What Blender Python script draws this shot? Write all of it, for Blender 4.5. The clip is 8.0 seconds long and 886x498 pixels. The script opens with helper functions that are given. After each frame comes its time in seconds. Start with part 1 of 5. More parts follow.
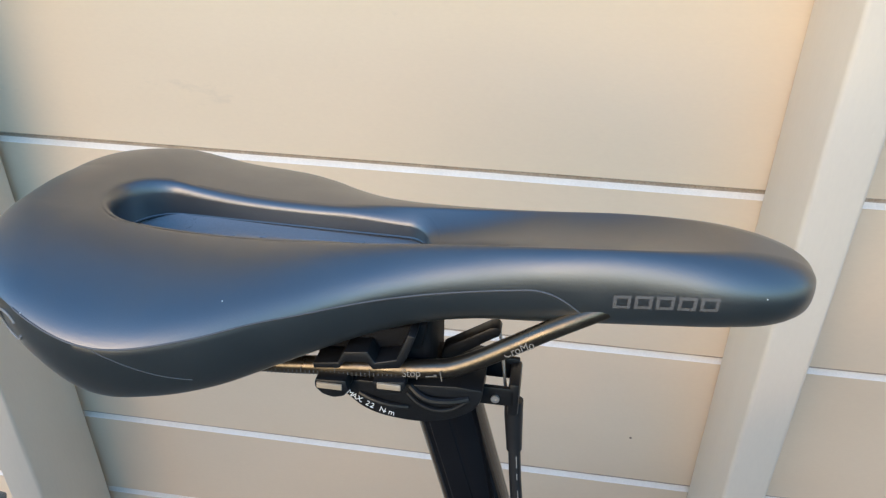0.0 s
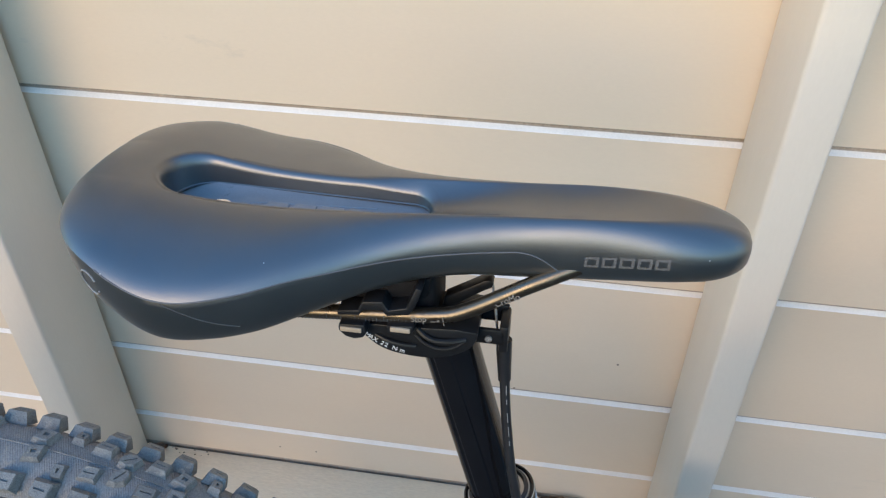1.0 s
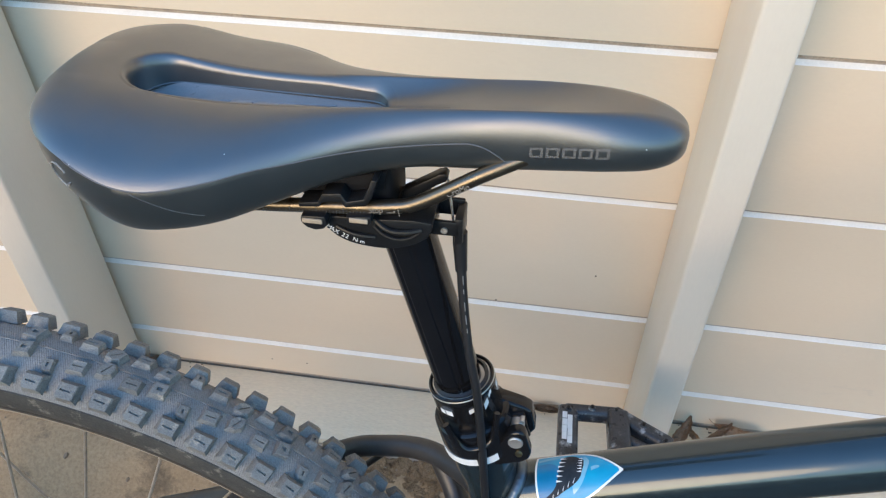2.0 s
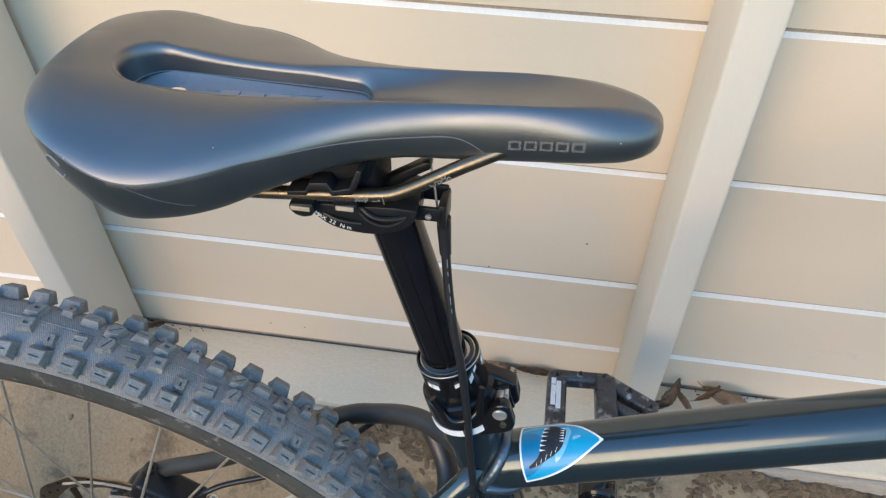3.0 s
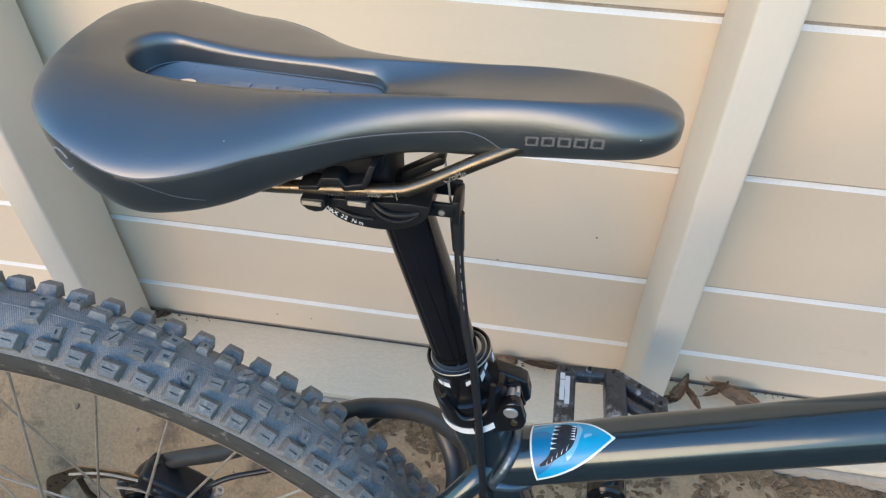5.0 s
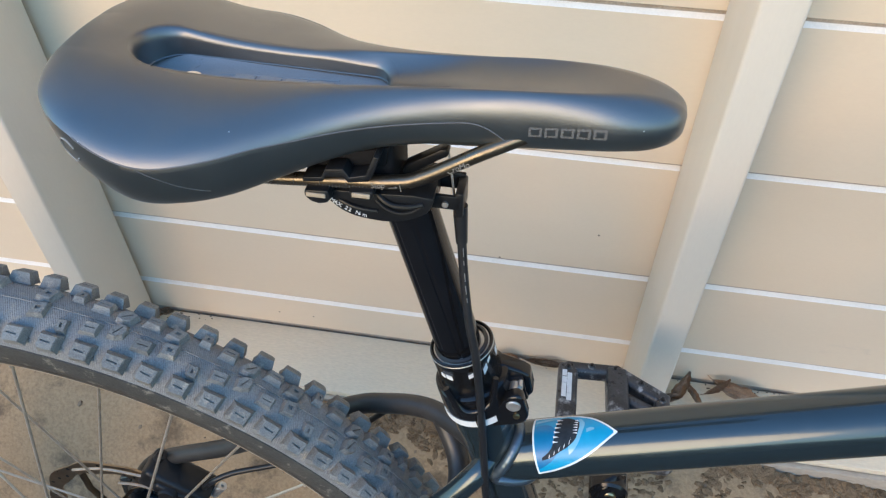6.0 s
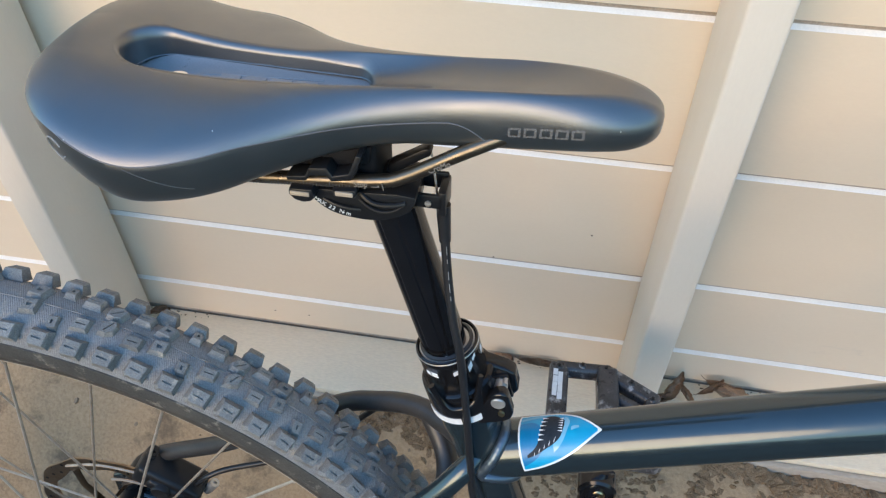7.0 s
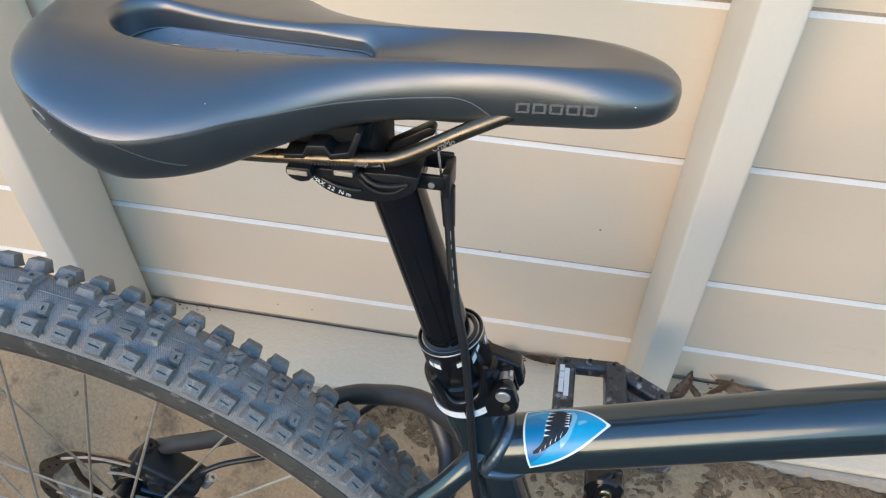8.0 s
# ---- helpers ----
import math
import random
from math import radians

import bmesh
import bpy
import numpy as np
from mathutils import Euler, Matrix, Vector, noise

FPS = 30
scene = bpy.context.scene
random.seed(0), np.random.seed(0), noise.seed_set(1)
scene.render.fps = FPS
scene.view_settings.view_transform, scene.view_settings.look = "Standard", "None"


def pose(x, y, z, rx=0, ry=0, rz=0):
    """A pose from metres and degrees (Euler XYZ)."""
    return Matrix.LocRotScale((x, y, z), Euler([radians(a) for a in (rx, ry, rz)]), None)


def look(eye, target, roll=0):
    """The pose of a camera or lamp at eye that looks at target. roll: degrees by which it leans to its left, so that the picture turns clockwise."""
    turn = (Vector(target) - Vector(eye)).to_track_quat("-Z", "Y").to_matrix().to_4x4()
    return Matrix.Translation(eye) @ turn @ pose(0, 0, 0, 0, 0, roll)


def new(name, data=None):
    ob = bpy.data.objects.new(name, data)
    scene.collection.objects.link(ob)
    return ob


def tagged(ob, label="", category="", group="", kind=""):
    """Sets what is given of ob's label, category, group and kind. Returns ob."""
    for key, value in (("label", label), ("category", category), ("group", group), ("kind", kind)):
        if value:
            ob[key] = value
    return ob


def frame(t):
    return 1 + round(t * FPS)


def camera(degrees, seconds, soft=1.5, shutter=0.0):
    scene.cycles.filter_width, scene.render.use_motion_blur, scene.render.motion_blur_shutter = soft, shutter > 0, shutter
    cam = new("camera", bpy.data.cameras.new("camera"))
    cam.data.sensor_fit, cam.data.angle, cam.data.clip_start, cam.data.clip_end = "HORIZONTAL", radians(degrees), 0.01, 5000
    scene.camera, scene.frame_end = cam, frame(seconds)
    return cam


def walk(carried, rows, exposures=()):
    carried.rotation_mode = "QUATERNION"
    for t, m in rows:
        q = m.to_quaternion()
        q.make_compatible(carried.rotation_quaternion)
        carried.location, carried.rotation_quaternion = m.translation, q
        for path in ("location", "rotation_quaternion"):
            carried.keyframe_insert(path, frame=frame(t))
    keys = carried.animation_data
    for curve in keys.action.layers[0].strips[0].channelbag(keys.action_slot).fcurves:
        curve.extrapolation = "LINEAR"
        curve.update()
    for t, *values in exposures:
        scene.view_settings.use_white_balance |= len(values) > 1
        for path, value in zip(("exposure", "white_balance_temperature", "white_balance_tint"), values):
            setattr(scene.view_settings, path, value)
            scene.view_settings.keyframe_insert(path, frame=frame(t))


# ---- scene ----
# the camera and its way
cam = camera(59.47, 8.0, soft=1.25)
PATH = [
    (0.0, 0.0013, -0.0049, 1.0053, 57.96, -0.42, 9.04),
    (0.5, 0.0016, -0.0262, 1.0272, 55.30, -0.29, 9.02),
    (1.0, 0.0066, -0.0393, 1.0470, 52.52, -0.16, 9.02),
    (1.5, 0.0198, -0.0490, 1.0472, 49.83, -0.05, 9.00),
    (2.0, 0.0296, -0.0592, 1.0460, 47.25, 0.03, 8.89),
    (3.5, 0.0380, -0.0536, 1.0719, 43.33, 0.09, 9.01),
    (4.0, 0.0364, -0.0492, 1.0705, 43.21, 0.05, 9.20),
    (4.5, 0.0328, -0.0504, 1.0660, 43.19, 0.03, 9.37),
    (6.0, 0.0323, -0.0560, 1.0608, 43.32, 0.06, 9.62),
    (6.5, 0.0376, -0.0596, 1.0617, 43.34, 0.04, 9.69),
    (7.0, 0.0420, -0.0581, 1.0636, 43.33, -0.01, 9.90),
    (7.5, 0.0414, -0.0553, 1.0615, 43.33, -0.03, 10.22),
    (8.0, 0.0422, -0.0520, 1.0462, 43.35, -0.04, 10.61),
]
walk(cam, [(t, pose(x, y, z, rx, ry, rz)) for t, x, y, z, rx, ry, rz in PATH],
     [(t, stops, kelvin, 11) for t, stops, kelvin in ((0.0, 1.44, 5860), (1.0, 1.42, 5800), (1.5, 1.50, 5790), (2.0, 1.61, 5960), (3.5, 1.65, 6020), (8.0, 1.67, 5990))])

# ---- world and light ----
world = bpy.data.worlds.new("sky")
scene.world = world
world.use_nodes = True
wt = world.node_tree
sky = wt.nodes.new("ShaderNodeTexSky")
sky.sky_type = 'NISHITA'
sky.sun_disc = False
SUN_ELEV, SUN_FROM = 21.0, (-0.40, -0.917)
sky.sun_elevation = radians(SUN_ELEV)
sky.sun_rotation = math.atan2(SUN_FROM[0], SUN_FROM[1])
sky.air_density, sky.dust_density, sky.ozone_density = 2.1, 0.4, 7.0
wt.nodes["Background"].inputs["Strength"].default_value = 0.15
wt.links.new(sky.outputs["Color"], wt.nodes["Background"].inputs["Color"])

sun_data = bpy.data.lights.new("sun", 'SUN')
sun_data.energy = 0.74
sun_data.angle = radians(34)
sun_data.color = (1.0, 0.59, 0.22)
sun = new("sun", sun_data)
sx, sy = SUN_FROM[0], SUN_FROM[1]
sz = math.tan(radians(SUN_ELEV)) * math.hypot(sx, sy)
sun.matrix_world = look((sx * 9, sy * 9, sz * 9 + 1), (0, 0, 1))

# ---- materials ----
def material(name, color, rough=0.5, metal=0.0, spec=0.5, coat=0.0, second=None, scale=40.0, mix=0.5, fine=0.0, fine_scale=600.0, bump=0.0, bump_scale=300.0,
             rough_var=0.0, third=None, third_scale=6.0, third_at=0.6, stretch=(1, 1, 1), random=0.0, detail=5.0, coat_rough=0.12, ior=1.5):
    """A principled surface with two scales of colour change, fine grain, uneven gloss and relief, all in object space metres."""
    m = bpy.data.materials.new(name)
    m.use_nodes = True
    t = m.node_tree
    b = t.nodes["Principled BSDF"]
    b.inputs["Roughness"].default_value = rough
    b.inputs["Metallic"].default_value = metal
    b.inputs["Specular IOR Level"].default_value = spec
    b.inputs["Coat Weight"].default_value = coat
    b.inputs["Coat Roughness"].default_value = coat_rough
    b.inputs["IOR"].default_value = ior
    coord = t.nodes.new("ShaderNodeTexCoord")
    place = t.nodes.new("ShaderNodeMapping")
    place.inputs["Scale"].default_value = stretch
    t.links.new(coord.outputs["Object"], place.inputs["Vector"])
    info = t.nodes.new("ShaderNodeObjectInfo")
    shift = t.nodes.new("ShaderNodeVectorMath")
    shift.operation = 'MULTIPLY_ADD'
    t.links.new(info.outputs["Random"], shift.inputs[0])
    shift.inputs[1].default_value = (7.3, 3.1, 5.7)
    t.links.new(place.outputs["Vector"], shift.inputs[2])
    where = shift.outputs["Vector"]

    def cloud(size, deep=5.0, roughness=0.6):
        n = t.nodes.new("ShaderNodeTexNoise")
        n.inputs["Scale"].default_value = size
        n.inputs["Detail"].default_value = deep
        n.inputs["Roughness"].default_value = roughness
        t.links.new(where, n.inputs["Vector"])
        return n.outputs["Fac"]

    def ramp(fac, lo, hi):
        r = t.nodes.new("ShaderNodeMapRange")
        r.inputs["From Min"].default_value, r.inputs["From Max"].default_value = lo, hi
        t.links.new(fac, r.inputs["Value"])
        return r.outputs["Result"]

    def blend(fac, a, c, kind='MIX'):
        x = t.nodes.new("ShaderNodeMix")
        x.data_type, x.blend_type = 'RGBA', kind
        if hasattr(fac, "is_linked"):
            t.links.new(fac, x.inputs[0])
        else:
            x.inputs[0].default_value = fac
        for value, slot in ((a, 6), (c, 7)):
            if isinstance(value, tuple):
                x.inputs[slot].default_value = (*value, 1)
            else:
                t.links.new(value, x.inputs[slot])
        return x.outputs[2]

    col = color
    if second:
        col = blend(ramp(cloud(scale, detail), 0.5 - mix * 0.5, 0.5 + mix * 0.5), col, second)
    if third:
        col = blend(ramp(cloud(third_scale, 8.0, 0.7), third_at, third_at + 0.12), col, third)
    if fine:
        f = ramp(cloud(fine_scale, 3.0), 0.3, 0.7)
        low, high = (1 - fine,) * 3, (1 + fine,) * 3
        col = blend(1.0, col if not isinstance(col, tuple) else col, blend(f, low, high), 'MULTIPLY')
    if random:
        col = blend(1.0, col, blend(info.outputs["Random"], (1 - random,) * 3, (1 + random,) * 3), 'MULTIPLY')
    if isinstance(col, tuple):
        b.inputs["Base Color"].default_value = (*col, 1)
    else:
        t.links.new(col, b.inputs["Base Color"])
    if rough_var:
        t.links.new(ramp_to(t, cloud(scale * 1.7, 6.0), rough - rough_var, rough + rough_var), b.inputs["Roughness"])
    if bump:
        k = t.nodes.new("ShaderNodeBump")
        k.inputs["Strength"].default_value = 1.0
        k.inputs["Distance"].default_value = bump
        t.links.new(cloud(bump_scale, 4.0), k.inputs["Height"])
        t.links.new(k.outputs["Normal"], b.inputs["Normal"])
    return m


def ramp_to(t, fac, lo, hi):
    r = t.nodes.new("ShaderNodeMapRange")
    r.inputs["From Min"].default_value, r.inputs["From Max"].default_value = 0.3, 0.7
    r.inputs["To Min"].default_value, r.inputs["To Max"].default_value = max(lo, 0.02), hi
    t.links.new(fac, r.inputs["Value"])
    return r.outputs["Result"]


PAINT = material("cream_paint", (0.745, 0.622, 0.468), 0.55, second=(0.685, 0.562, 0.413), scale=5.0, mix=0.6, fine=0.012, fine_scale=500, bump=0.0003, bump_scale=45,
                 rough_var=0.1, stretch=(0.35, 1, 1), third=(0.58, 0.495, 0.39), third_scale=14.0, third_at=0.66, random=0.03)
# board paint made paler: sky light on the sloped edges, put into the colour
EDGE_LIGHT = material("lit_board_edge", (0.90, 0.855, 0.78), 0.45, second=(0.82, 0.765, 0.68), scale=40.0, fine=0.05)
PAINT_STUD = material("stud_paint", (0.765, 0.678, 0.56), 0.5, second=(0.715, 0.625, 0.505), scale=9.0, mix=0.6, fine=0.012, fine_scale=400, bump=0.0005, bump_scale=40,
                      rough_var=0.1, stretch=(1, 1, 0.3), third=(0.81, 0.74, 0.64), third_scale=60.0, third_at=0.66)
PAINT_PLATE = material("sill_paint", (0.775, 0.655, 0.475), 0.6, second=(0.68, 0.57, 0.405), scale=12.0, mix=0.7, fine=0.06, fine_scale=500, bump=0.0008, bump_scale=120,
                       rough_var=0.1, stretch=(0.3, 1, 1), third=(0.52, 0.445, 0.345), third_scale=22.0, third_at=0.61)
SOIL = material("dry_soil", (0.385, 0.278, 0.165), 0.95, second=(0.295, 0.212, 0.126), scale=9.0, mix=0.6, fine=0.16, fine_scale=240, bump=0.003, bump_scale=60,
                third=(0.16, 0.12, 0.078), third_scale=13.0, third_at=0.53, spec=0.2)
COVER = material("saddle_cover", (0.012, 0.0170, 0.0190), 0.41, spec=1.0, coat=0.70, coat_rough=0.37, ior=1.75, second=(0.019, 0.025, 0.027), scale=30.0, fine=0.10, fine_scale=2500, bump=0.00005, bump_scale=1500, rough_var=0.05)
SHELL = material("saddle_shell_plastic", (0.23, 0.232, 0.236), 0.34, spec=0.6, coat=0.4, second=(0.26, 0.261, 0.264), scale=90.0, fine=0.08, fine_scale=1500, bump=0.0001, bump_scale=900, rough_var=0.08)
SEAM = material("seam_edge", (0.105, 0.104, 0.102), 0.5, fine=0.1)
PRINT_DARK = material("grey_print", (0.135, 0.132, 0.128), 0.5, second=(0.115, 0.113, 0.11), scale=300.0, fine=0.1)
PRINT_GREY = material("pale_grey_print", (0.30, 0.29, 0.27), 0.5, second=(0.22, 0.21, 0.20), scale=300.0, fine=0.05)
PRINT_RAIL = material("etched_print", (0.185, 0.165, 0.135), 0.5, second=(0.15, 0.135, 0.11), scale=300.0, fine=0.05)
PRINT_WHITE = material("white_print", (0.80, 0.80, 0.78), 0.5, second=(0.68, 0.68, 0.66), scale=300.0, fine=0.05)
RAIL = material("dark_steel", (0.16, 0.135, 0.10), 0.32, metal=0.9, second=(0.11, 0.095, 0.075), scale=60.0, fine=0.1, fine_scale=900, bump=0.00005, bump_scale=800, rough_var=0.08)
ANODIZED = material("black_anodized", (0.010, 0.0105, 0.0115), 0.36, spec=0.30, second=(0.016, 0.0165, 0.0175), scale=80.0, fine=0.12, fine_scale=1500, bump=0.00006, bump_scale=1200, rough_var=0.08)
STANCHION = material("polished_black", (0.005, 0.005, 0.006), 0.11, spec=0.55, second=(0.009, 0.009, 0.010), scale=60.0, rough_var=0.04)
GLOSS_BLACK = material("gloss_black", (0.007, 0.007, 0.008), 0.15, spec=0.38, second=(0.011, 0.011, 0.012), scale=90.0, rough_var=0.06)
# flatter than the other blacks: deepens the shade under the saddle by colour
MATTE_BLACK = material("matte_black", (0.006, 0.006, 0.007), 0.75, spec=0.2, second=(0.010, 0.010, 0.011), scale=80.0)
RUBBER_CABLE = material("cable_housing", (0.014, 0.014, 0.015), 0.35, second=(0.02, 0.02, 0.021), scale=120.0)
STEEL = material("bright_steel", (0.62, 0.60, 0.56), 0.42, metal=0.75, second=(0.48, 0.46, 0.42), scale=200.0, rough_var=0.1)
SPOKE = material("spoke_steel", (0.58, 0.50, 0.40), 0.45, metal=0.6, second=(0.36, 0.30, 0.23), scale=90.0, rough_var=0.1)
FRAME = material("teal_grey_frame", (0.036, 0.054, 0.063), 0.22, metal=0.55, coat=0.55, coat_rough=0.06, second=(0.030, 0.047, 0.055), scale=50.0, fine=0.08, fine_scale=3000, rough_var=0.05)
# paler and bluer than the frame paint: sky reflection put into the colour
WELD = material("weld_sky_tint", (0.10, 0.135, 0.165), 0.34, metal=0.7, coat=0.3, coat_rough=0.2, second=(0.10, 0.13, 0.16), scale=200.0, rough_var=0.06)
TYRE = material("tyre_rubber", (0.188, 0.190, 0.191), 0.62, spec=0.4, second=(0.24, 0.236, 0.225), scale=55.0, mix=0.6, fine=0.2, fine_scale=900, bump=0.0007, bump_scale=330,
                third=(0.31, 0.275, 0.22), third_scale=60.0, third_at=0.57)
KNOB = material("tyre_knob", (0.165, 0.172, 0.170), 0.68, spec=0.4, second=(0.215, 0.212, 0.195), scale=120.0, mix=0.6, fine=0.22, fine_scale=1200, bump=0.0009, bump_scale=420,
                third=(0.36, 0.325, 0.265), third_scale=110.0, third_at=0.57, random=0.15)
def weave(m, centre, turns, slant, depth):
    """Adds fine slanted cords round an axle to a rubber's relief."""
    t = m.node_tree
    old = [n for n in t.nodes if n.type == 'BUMP'][0]
    coord = t.nodes.new("ShaderNodeTexCoord")
    sep = t.nodes.new("ShaderNodeSeparateXYZ")
    t.links.new(coord.outputs["Object"], sep.inputs[0])

    def calc(op, a, b):
        n = t.nodes.new("ShaderNodeMath")
        n.operation = op
        for value, plug in ((a, n.inputs[0]), (b, n.inputs[1])):
            if isinstance(value, (int, float)):
                plug.default_value = value
            else:
                t.links.new(value, plug)
        return n.outputs[0]

    turn = calc('ARCTAN2', calc('SUBTRACT', sep.outputs[0], centre[0]), calc('SUBTRACT', sep.outputs[2], centre[1]))
    cord = calc('SINE', calc('ADD', calc('MULTIPLY', turn, turns), calc('MULTIPLY', sep.outputs[1], slant)), 0.0)
    k = t.nodes.new("ShaderNodeBump")
    k.inputs["Distance"].default_value = depth
    t.links.new(cord, k.inputs["Height"])
    t.links.new(old.outputs["Normal"], k.inputs["Normal"])
    t.links.new(k.outputs["Normal"], t.nodes["Principled BSDF"].inputs["Normal"])


weave(TYRE, (-0.325, 0.335), 1500.0, 2600.0, 0.00007)
SIDEWALL = material("sidewall_rubber", (0.047, 0.046, 0.043), 0.55, spec=0.4, second=(0.090, 0.083, 0.070), scale=45.0, mix=0.6, fine=0.15, fine_scale=700, bump=0.0002, bump_scale=500, rough_var=0.1,
                    third=(0.30, 0.27, 0.22), third_scale=75.0, third_at=0.555)
RIM = material("black_rim", (0.03, 0.029, 0.028), 0.45, second=(0.10, 0.085, 0.065), scale=60.0, mix=0.6, fine=0.2, rough_var=0.1)
PEDAL = material("scuffed_pedal", (0.018, 0.020, 0.024), 0.33, second=(0.055, 0.058, 0.063), scale=75.0, mix=0.35, fine=0.2, third=(0.36, 0.36, 0.355), third_scale=55.0, third_at=0.545, rough_var=0.1,
                 bump=0.0003, bump_scale=300)
STICKER_BLUE = material("sticker_blue", (0.004, 0.235, 0.46), 0.4, coat=0.1, second=(0.010, 0.37, 0.60), scale=70.0, mix=0.8)
STICKER_PALE = material("sticker_pale_blue", (0.22, 0.50, 0.66), 0.25, coat=0.5, second=(0.13, 0.42, 0.62), scale=150.0, mix=0.7)
STICKER_WHITE = material("sticker_white", (0.82, 0.84, 0.84), 0.3, coat=0.3, second=(0.72, 0.75, 0.76), scale=150.0)
STICKER_BLACK = material("sticker_black", (0.006, 0.010, 0.018), 0.6, coat=0.0, spec=0.25, second=(0.03, 0.04, 0.05), scale=150.0)
LEAF = material("dead_leaf", (0.40, 0.285, 0.19), 0.8, second=(0.25, 0.165, 0.105), scale=70.0, mix=0.5, fine=0.2, bump=0.0006, bump_scale=250, third=(0.40, 0.30, 0.21), third_scale=25.0, third_at=0.58, random=0.3)
LITTER_AND_SHADE = material("litter_and_shade", (0.075, 0.055, 0.038), 0.9, second=(0.13, 0.095, 0.06), scale=90.0, mix=0.5, fine=0.2)
DUSTY_BLACK = material("dusty_black_paint", (0.020, 0.021, 0.022), 0.42, second=(0.045, 0.042, 0.038), scale=40.0, mix=0.6, fine=0.1, rough_var=0.1)
# tone of the added ground sheet that dims bounce from below
DARK_GROUND = material("dark_ground", (0.045, 0.045, 0.046), 0.9, second=(0.06, 0.059, 0.057), scale=3.0, mix=0.7, fine=0.3, fine_scale=200, bump=0.002, bump_scale=160)
DARK_WALL = material("dark_wall", (0.085, 0.075, 0.062), 0.85, second=(0.06, 0.052, 0.044), scale=6.0, mix=0.6, fine=0.15, fine_scale=120, bump=0.002, bump_scale=60)
MOSS = material("dead_moss", (0.185, 0.128, 0.074), 0.95, second=(0.27, 0.19, 0.115), scale=45.0, mix=0.6, fine=0.3, fine_scale=700, bump=0.002, bump_scale=400, third=(0.095, 0.066, 0.04), third_scale=60.0, third_at=0.55, spec=0.1)
# darker tone painted where the laps and the sill gap lie in shade
JOINT_SHADE = material("joint_shade", (0.33, 0.285, 0.235), 0.9, second=(0.48, 0.415, 0.34), scale=60.0, mix=0.5, fine=0.2)
RUST = material("dull_nail", (0.20, 0.15, 0.11), 0.6, second=(0.30, 0.24, 0.18), scale=400.0)
# tan of the rim's dust, also used for the painted glint on the lugs
DUST_AND_GLINT = material("rim_dust_and_glint", (0.46, 0.375, 0.27), 0.6, second=(0.34, 0.27, 0.19), scale=60.0, mix=0.7)
STICKER_MID = material("sticker_mid_blue", (0.004, 0.13, 0.31), 0.4, coat=0.1, second=(0.008, 0.22, 0.43), scale=60.0, mix=0.8)
PEBBLE = material("pebble", (0.22, 0.16, 0.10), 0.9, second=(0.38, 0.30, 0.21), scale=25.0, mix=0.5, random=0.3)
ROTOR = material("rotor_steel", (0.34, 0.27, 0.19), 0.35, metal=1.0, second=(0.24, 0.18, 0.12), scale=80.0, rough_var=0.1)
BRASS = material("bolt_gold", (0.55, 0.42, 0.22), 0.3, metal=1.0, second=(0.42, 0.32, 0.16), scale=300.0)
FASCIA = material("dirty_fascia", (0.48, 0.41, 0.32), 0.75, second=(0.38, 0.32, 0.245), scale=14.0, mix=0.7, fine=0.1, fine_scale=300, bump=0.001, bump_scale=90, third=(0.22, 0.175, 0.125), third_scale=18.0, third_at=0.60, stretch=(0.4, 1, 1))

# ---- building helpers ----
def part(name, bm, mat, parent=None, label="", smooth=True):
    """Links a bmesh as one mesh object under its thing or part."""
    me = bpy.data.meshes.new(name)
    bmesh.ops.recalc_face_normals(bm, faces=bm.faces)
    bm.to_mesh(me)
    bm.free()
    if mat:
        me.materials.append(mat)
    if smooth:
        me.shade_smooth()
        me.set_sharp_from_angle(angle=radians(38))
    ob = new(name, me)
    if parent:
        ob.parent = parent
    if label:
        ob["label"] = label
    return ob


def piece(name, me, parent, m):
    ob = new(name, me)
    ob.parent = parent
    ob.matrix_basis = m
    return ob


def curve_at(x, pts):
    """Smooth value at x of a short table of (x, value)."""
    if x <= pts[0][0]:
        return pts[0][1]
    if x >= pts[-1][0]:
        return pts[-1][1]
    for i in range(len(pts) - 1):
        if x <= pts[i + 1][0]:
            break
    (x1, y1), (x2, y2) = pts[i], pts[i + 1]
    x0, y0 = pts[i - 1] if i > 0 else (2 * x1 - x2, 2 * y1 - y2)
    x3, y3 = pts[i + 2] if i + 2 < len(pts) else (2 * x2 - x1, 2 * y2 - y1)
    m1, m2 = (y2 - y0) / (x2 - x0), (y3 - y1) / (x3 - x1)
    h = x2 - x1
    s = (x - x1) / h
    return (2 * s**3 - 3 * s**2 + 1) * y1 + (s**3 - 2 * s**2 + s) * h * m1 + (3 * s**2 - 2 * s**3) * y2 + (s**3 - s**2) * h * m2


def step(a, b, x):
    s = min(max((x - a) / (b - a), 0.0), 1.0)
    return s * s * (3 - 2 * s)


def box(bm, x0, x1, y0, y1, z0, z1, bevel=0.0, m=None, segments=2):
    r = bmesh.ops.create_cube(bm, size=1.0, matrix=(m or Matrix()) @ Matrix.Translation(((x0 + x1) / 2, (y0 + y1) / 2, (z0 + z1) / 2)) @ Matrix.Diagonal((x1 - x0, y1 - y0, z1 - z0, 1)))
    if bevel:
        edges = {e for v in r["verts"] for e in v.link_edges}
        bmesh.ops.bevel(bm, geom=list(edges), offset=bevel, segments=segments, profile=0.5, affect='EDGES')
    return bm


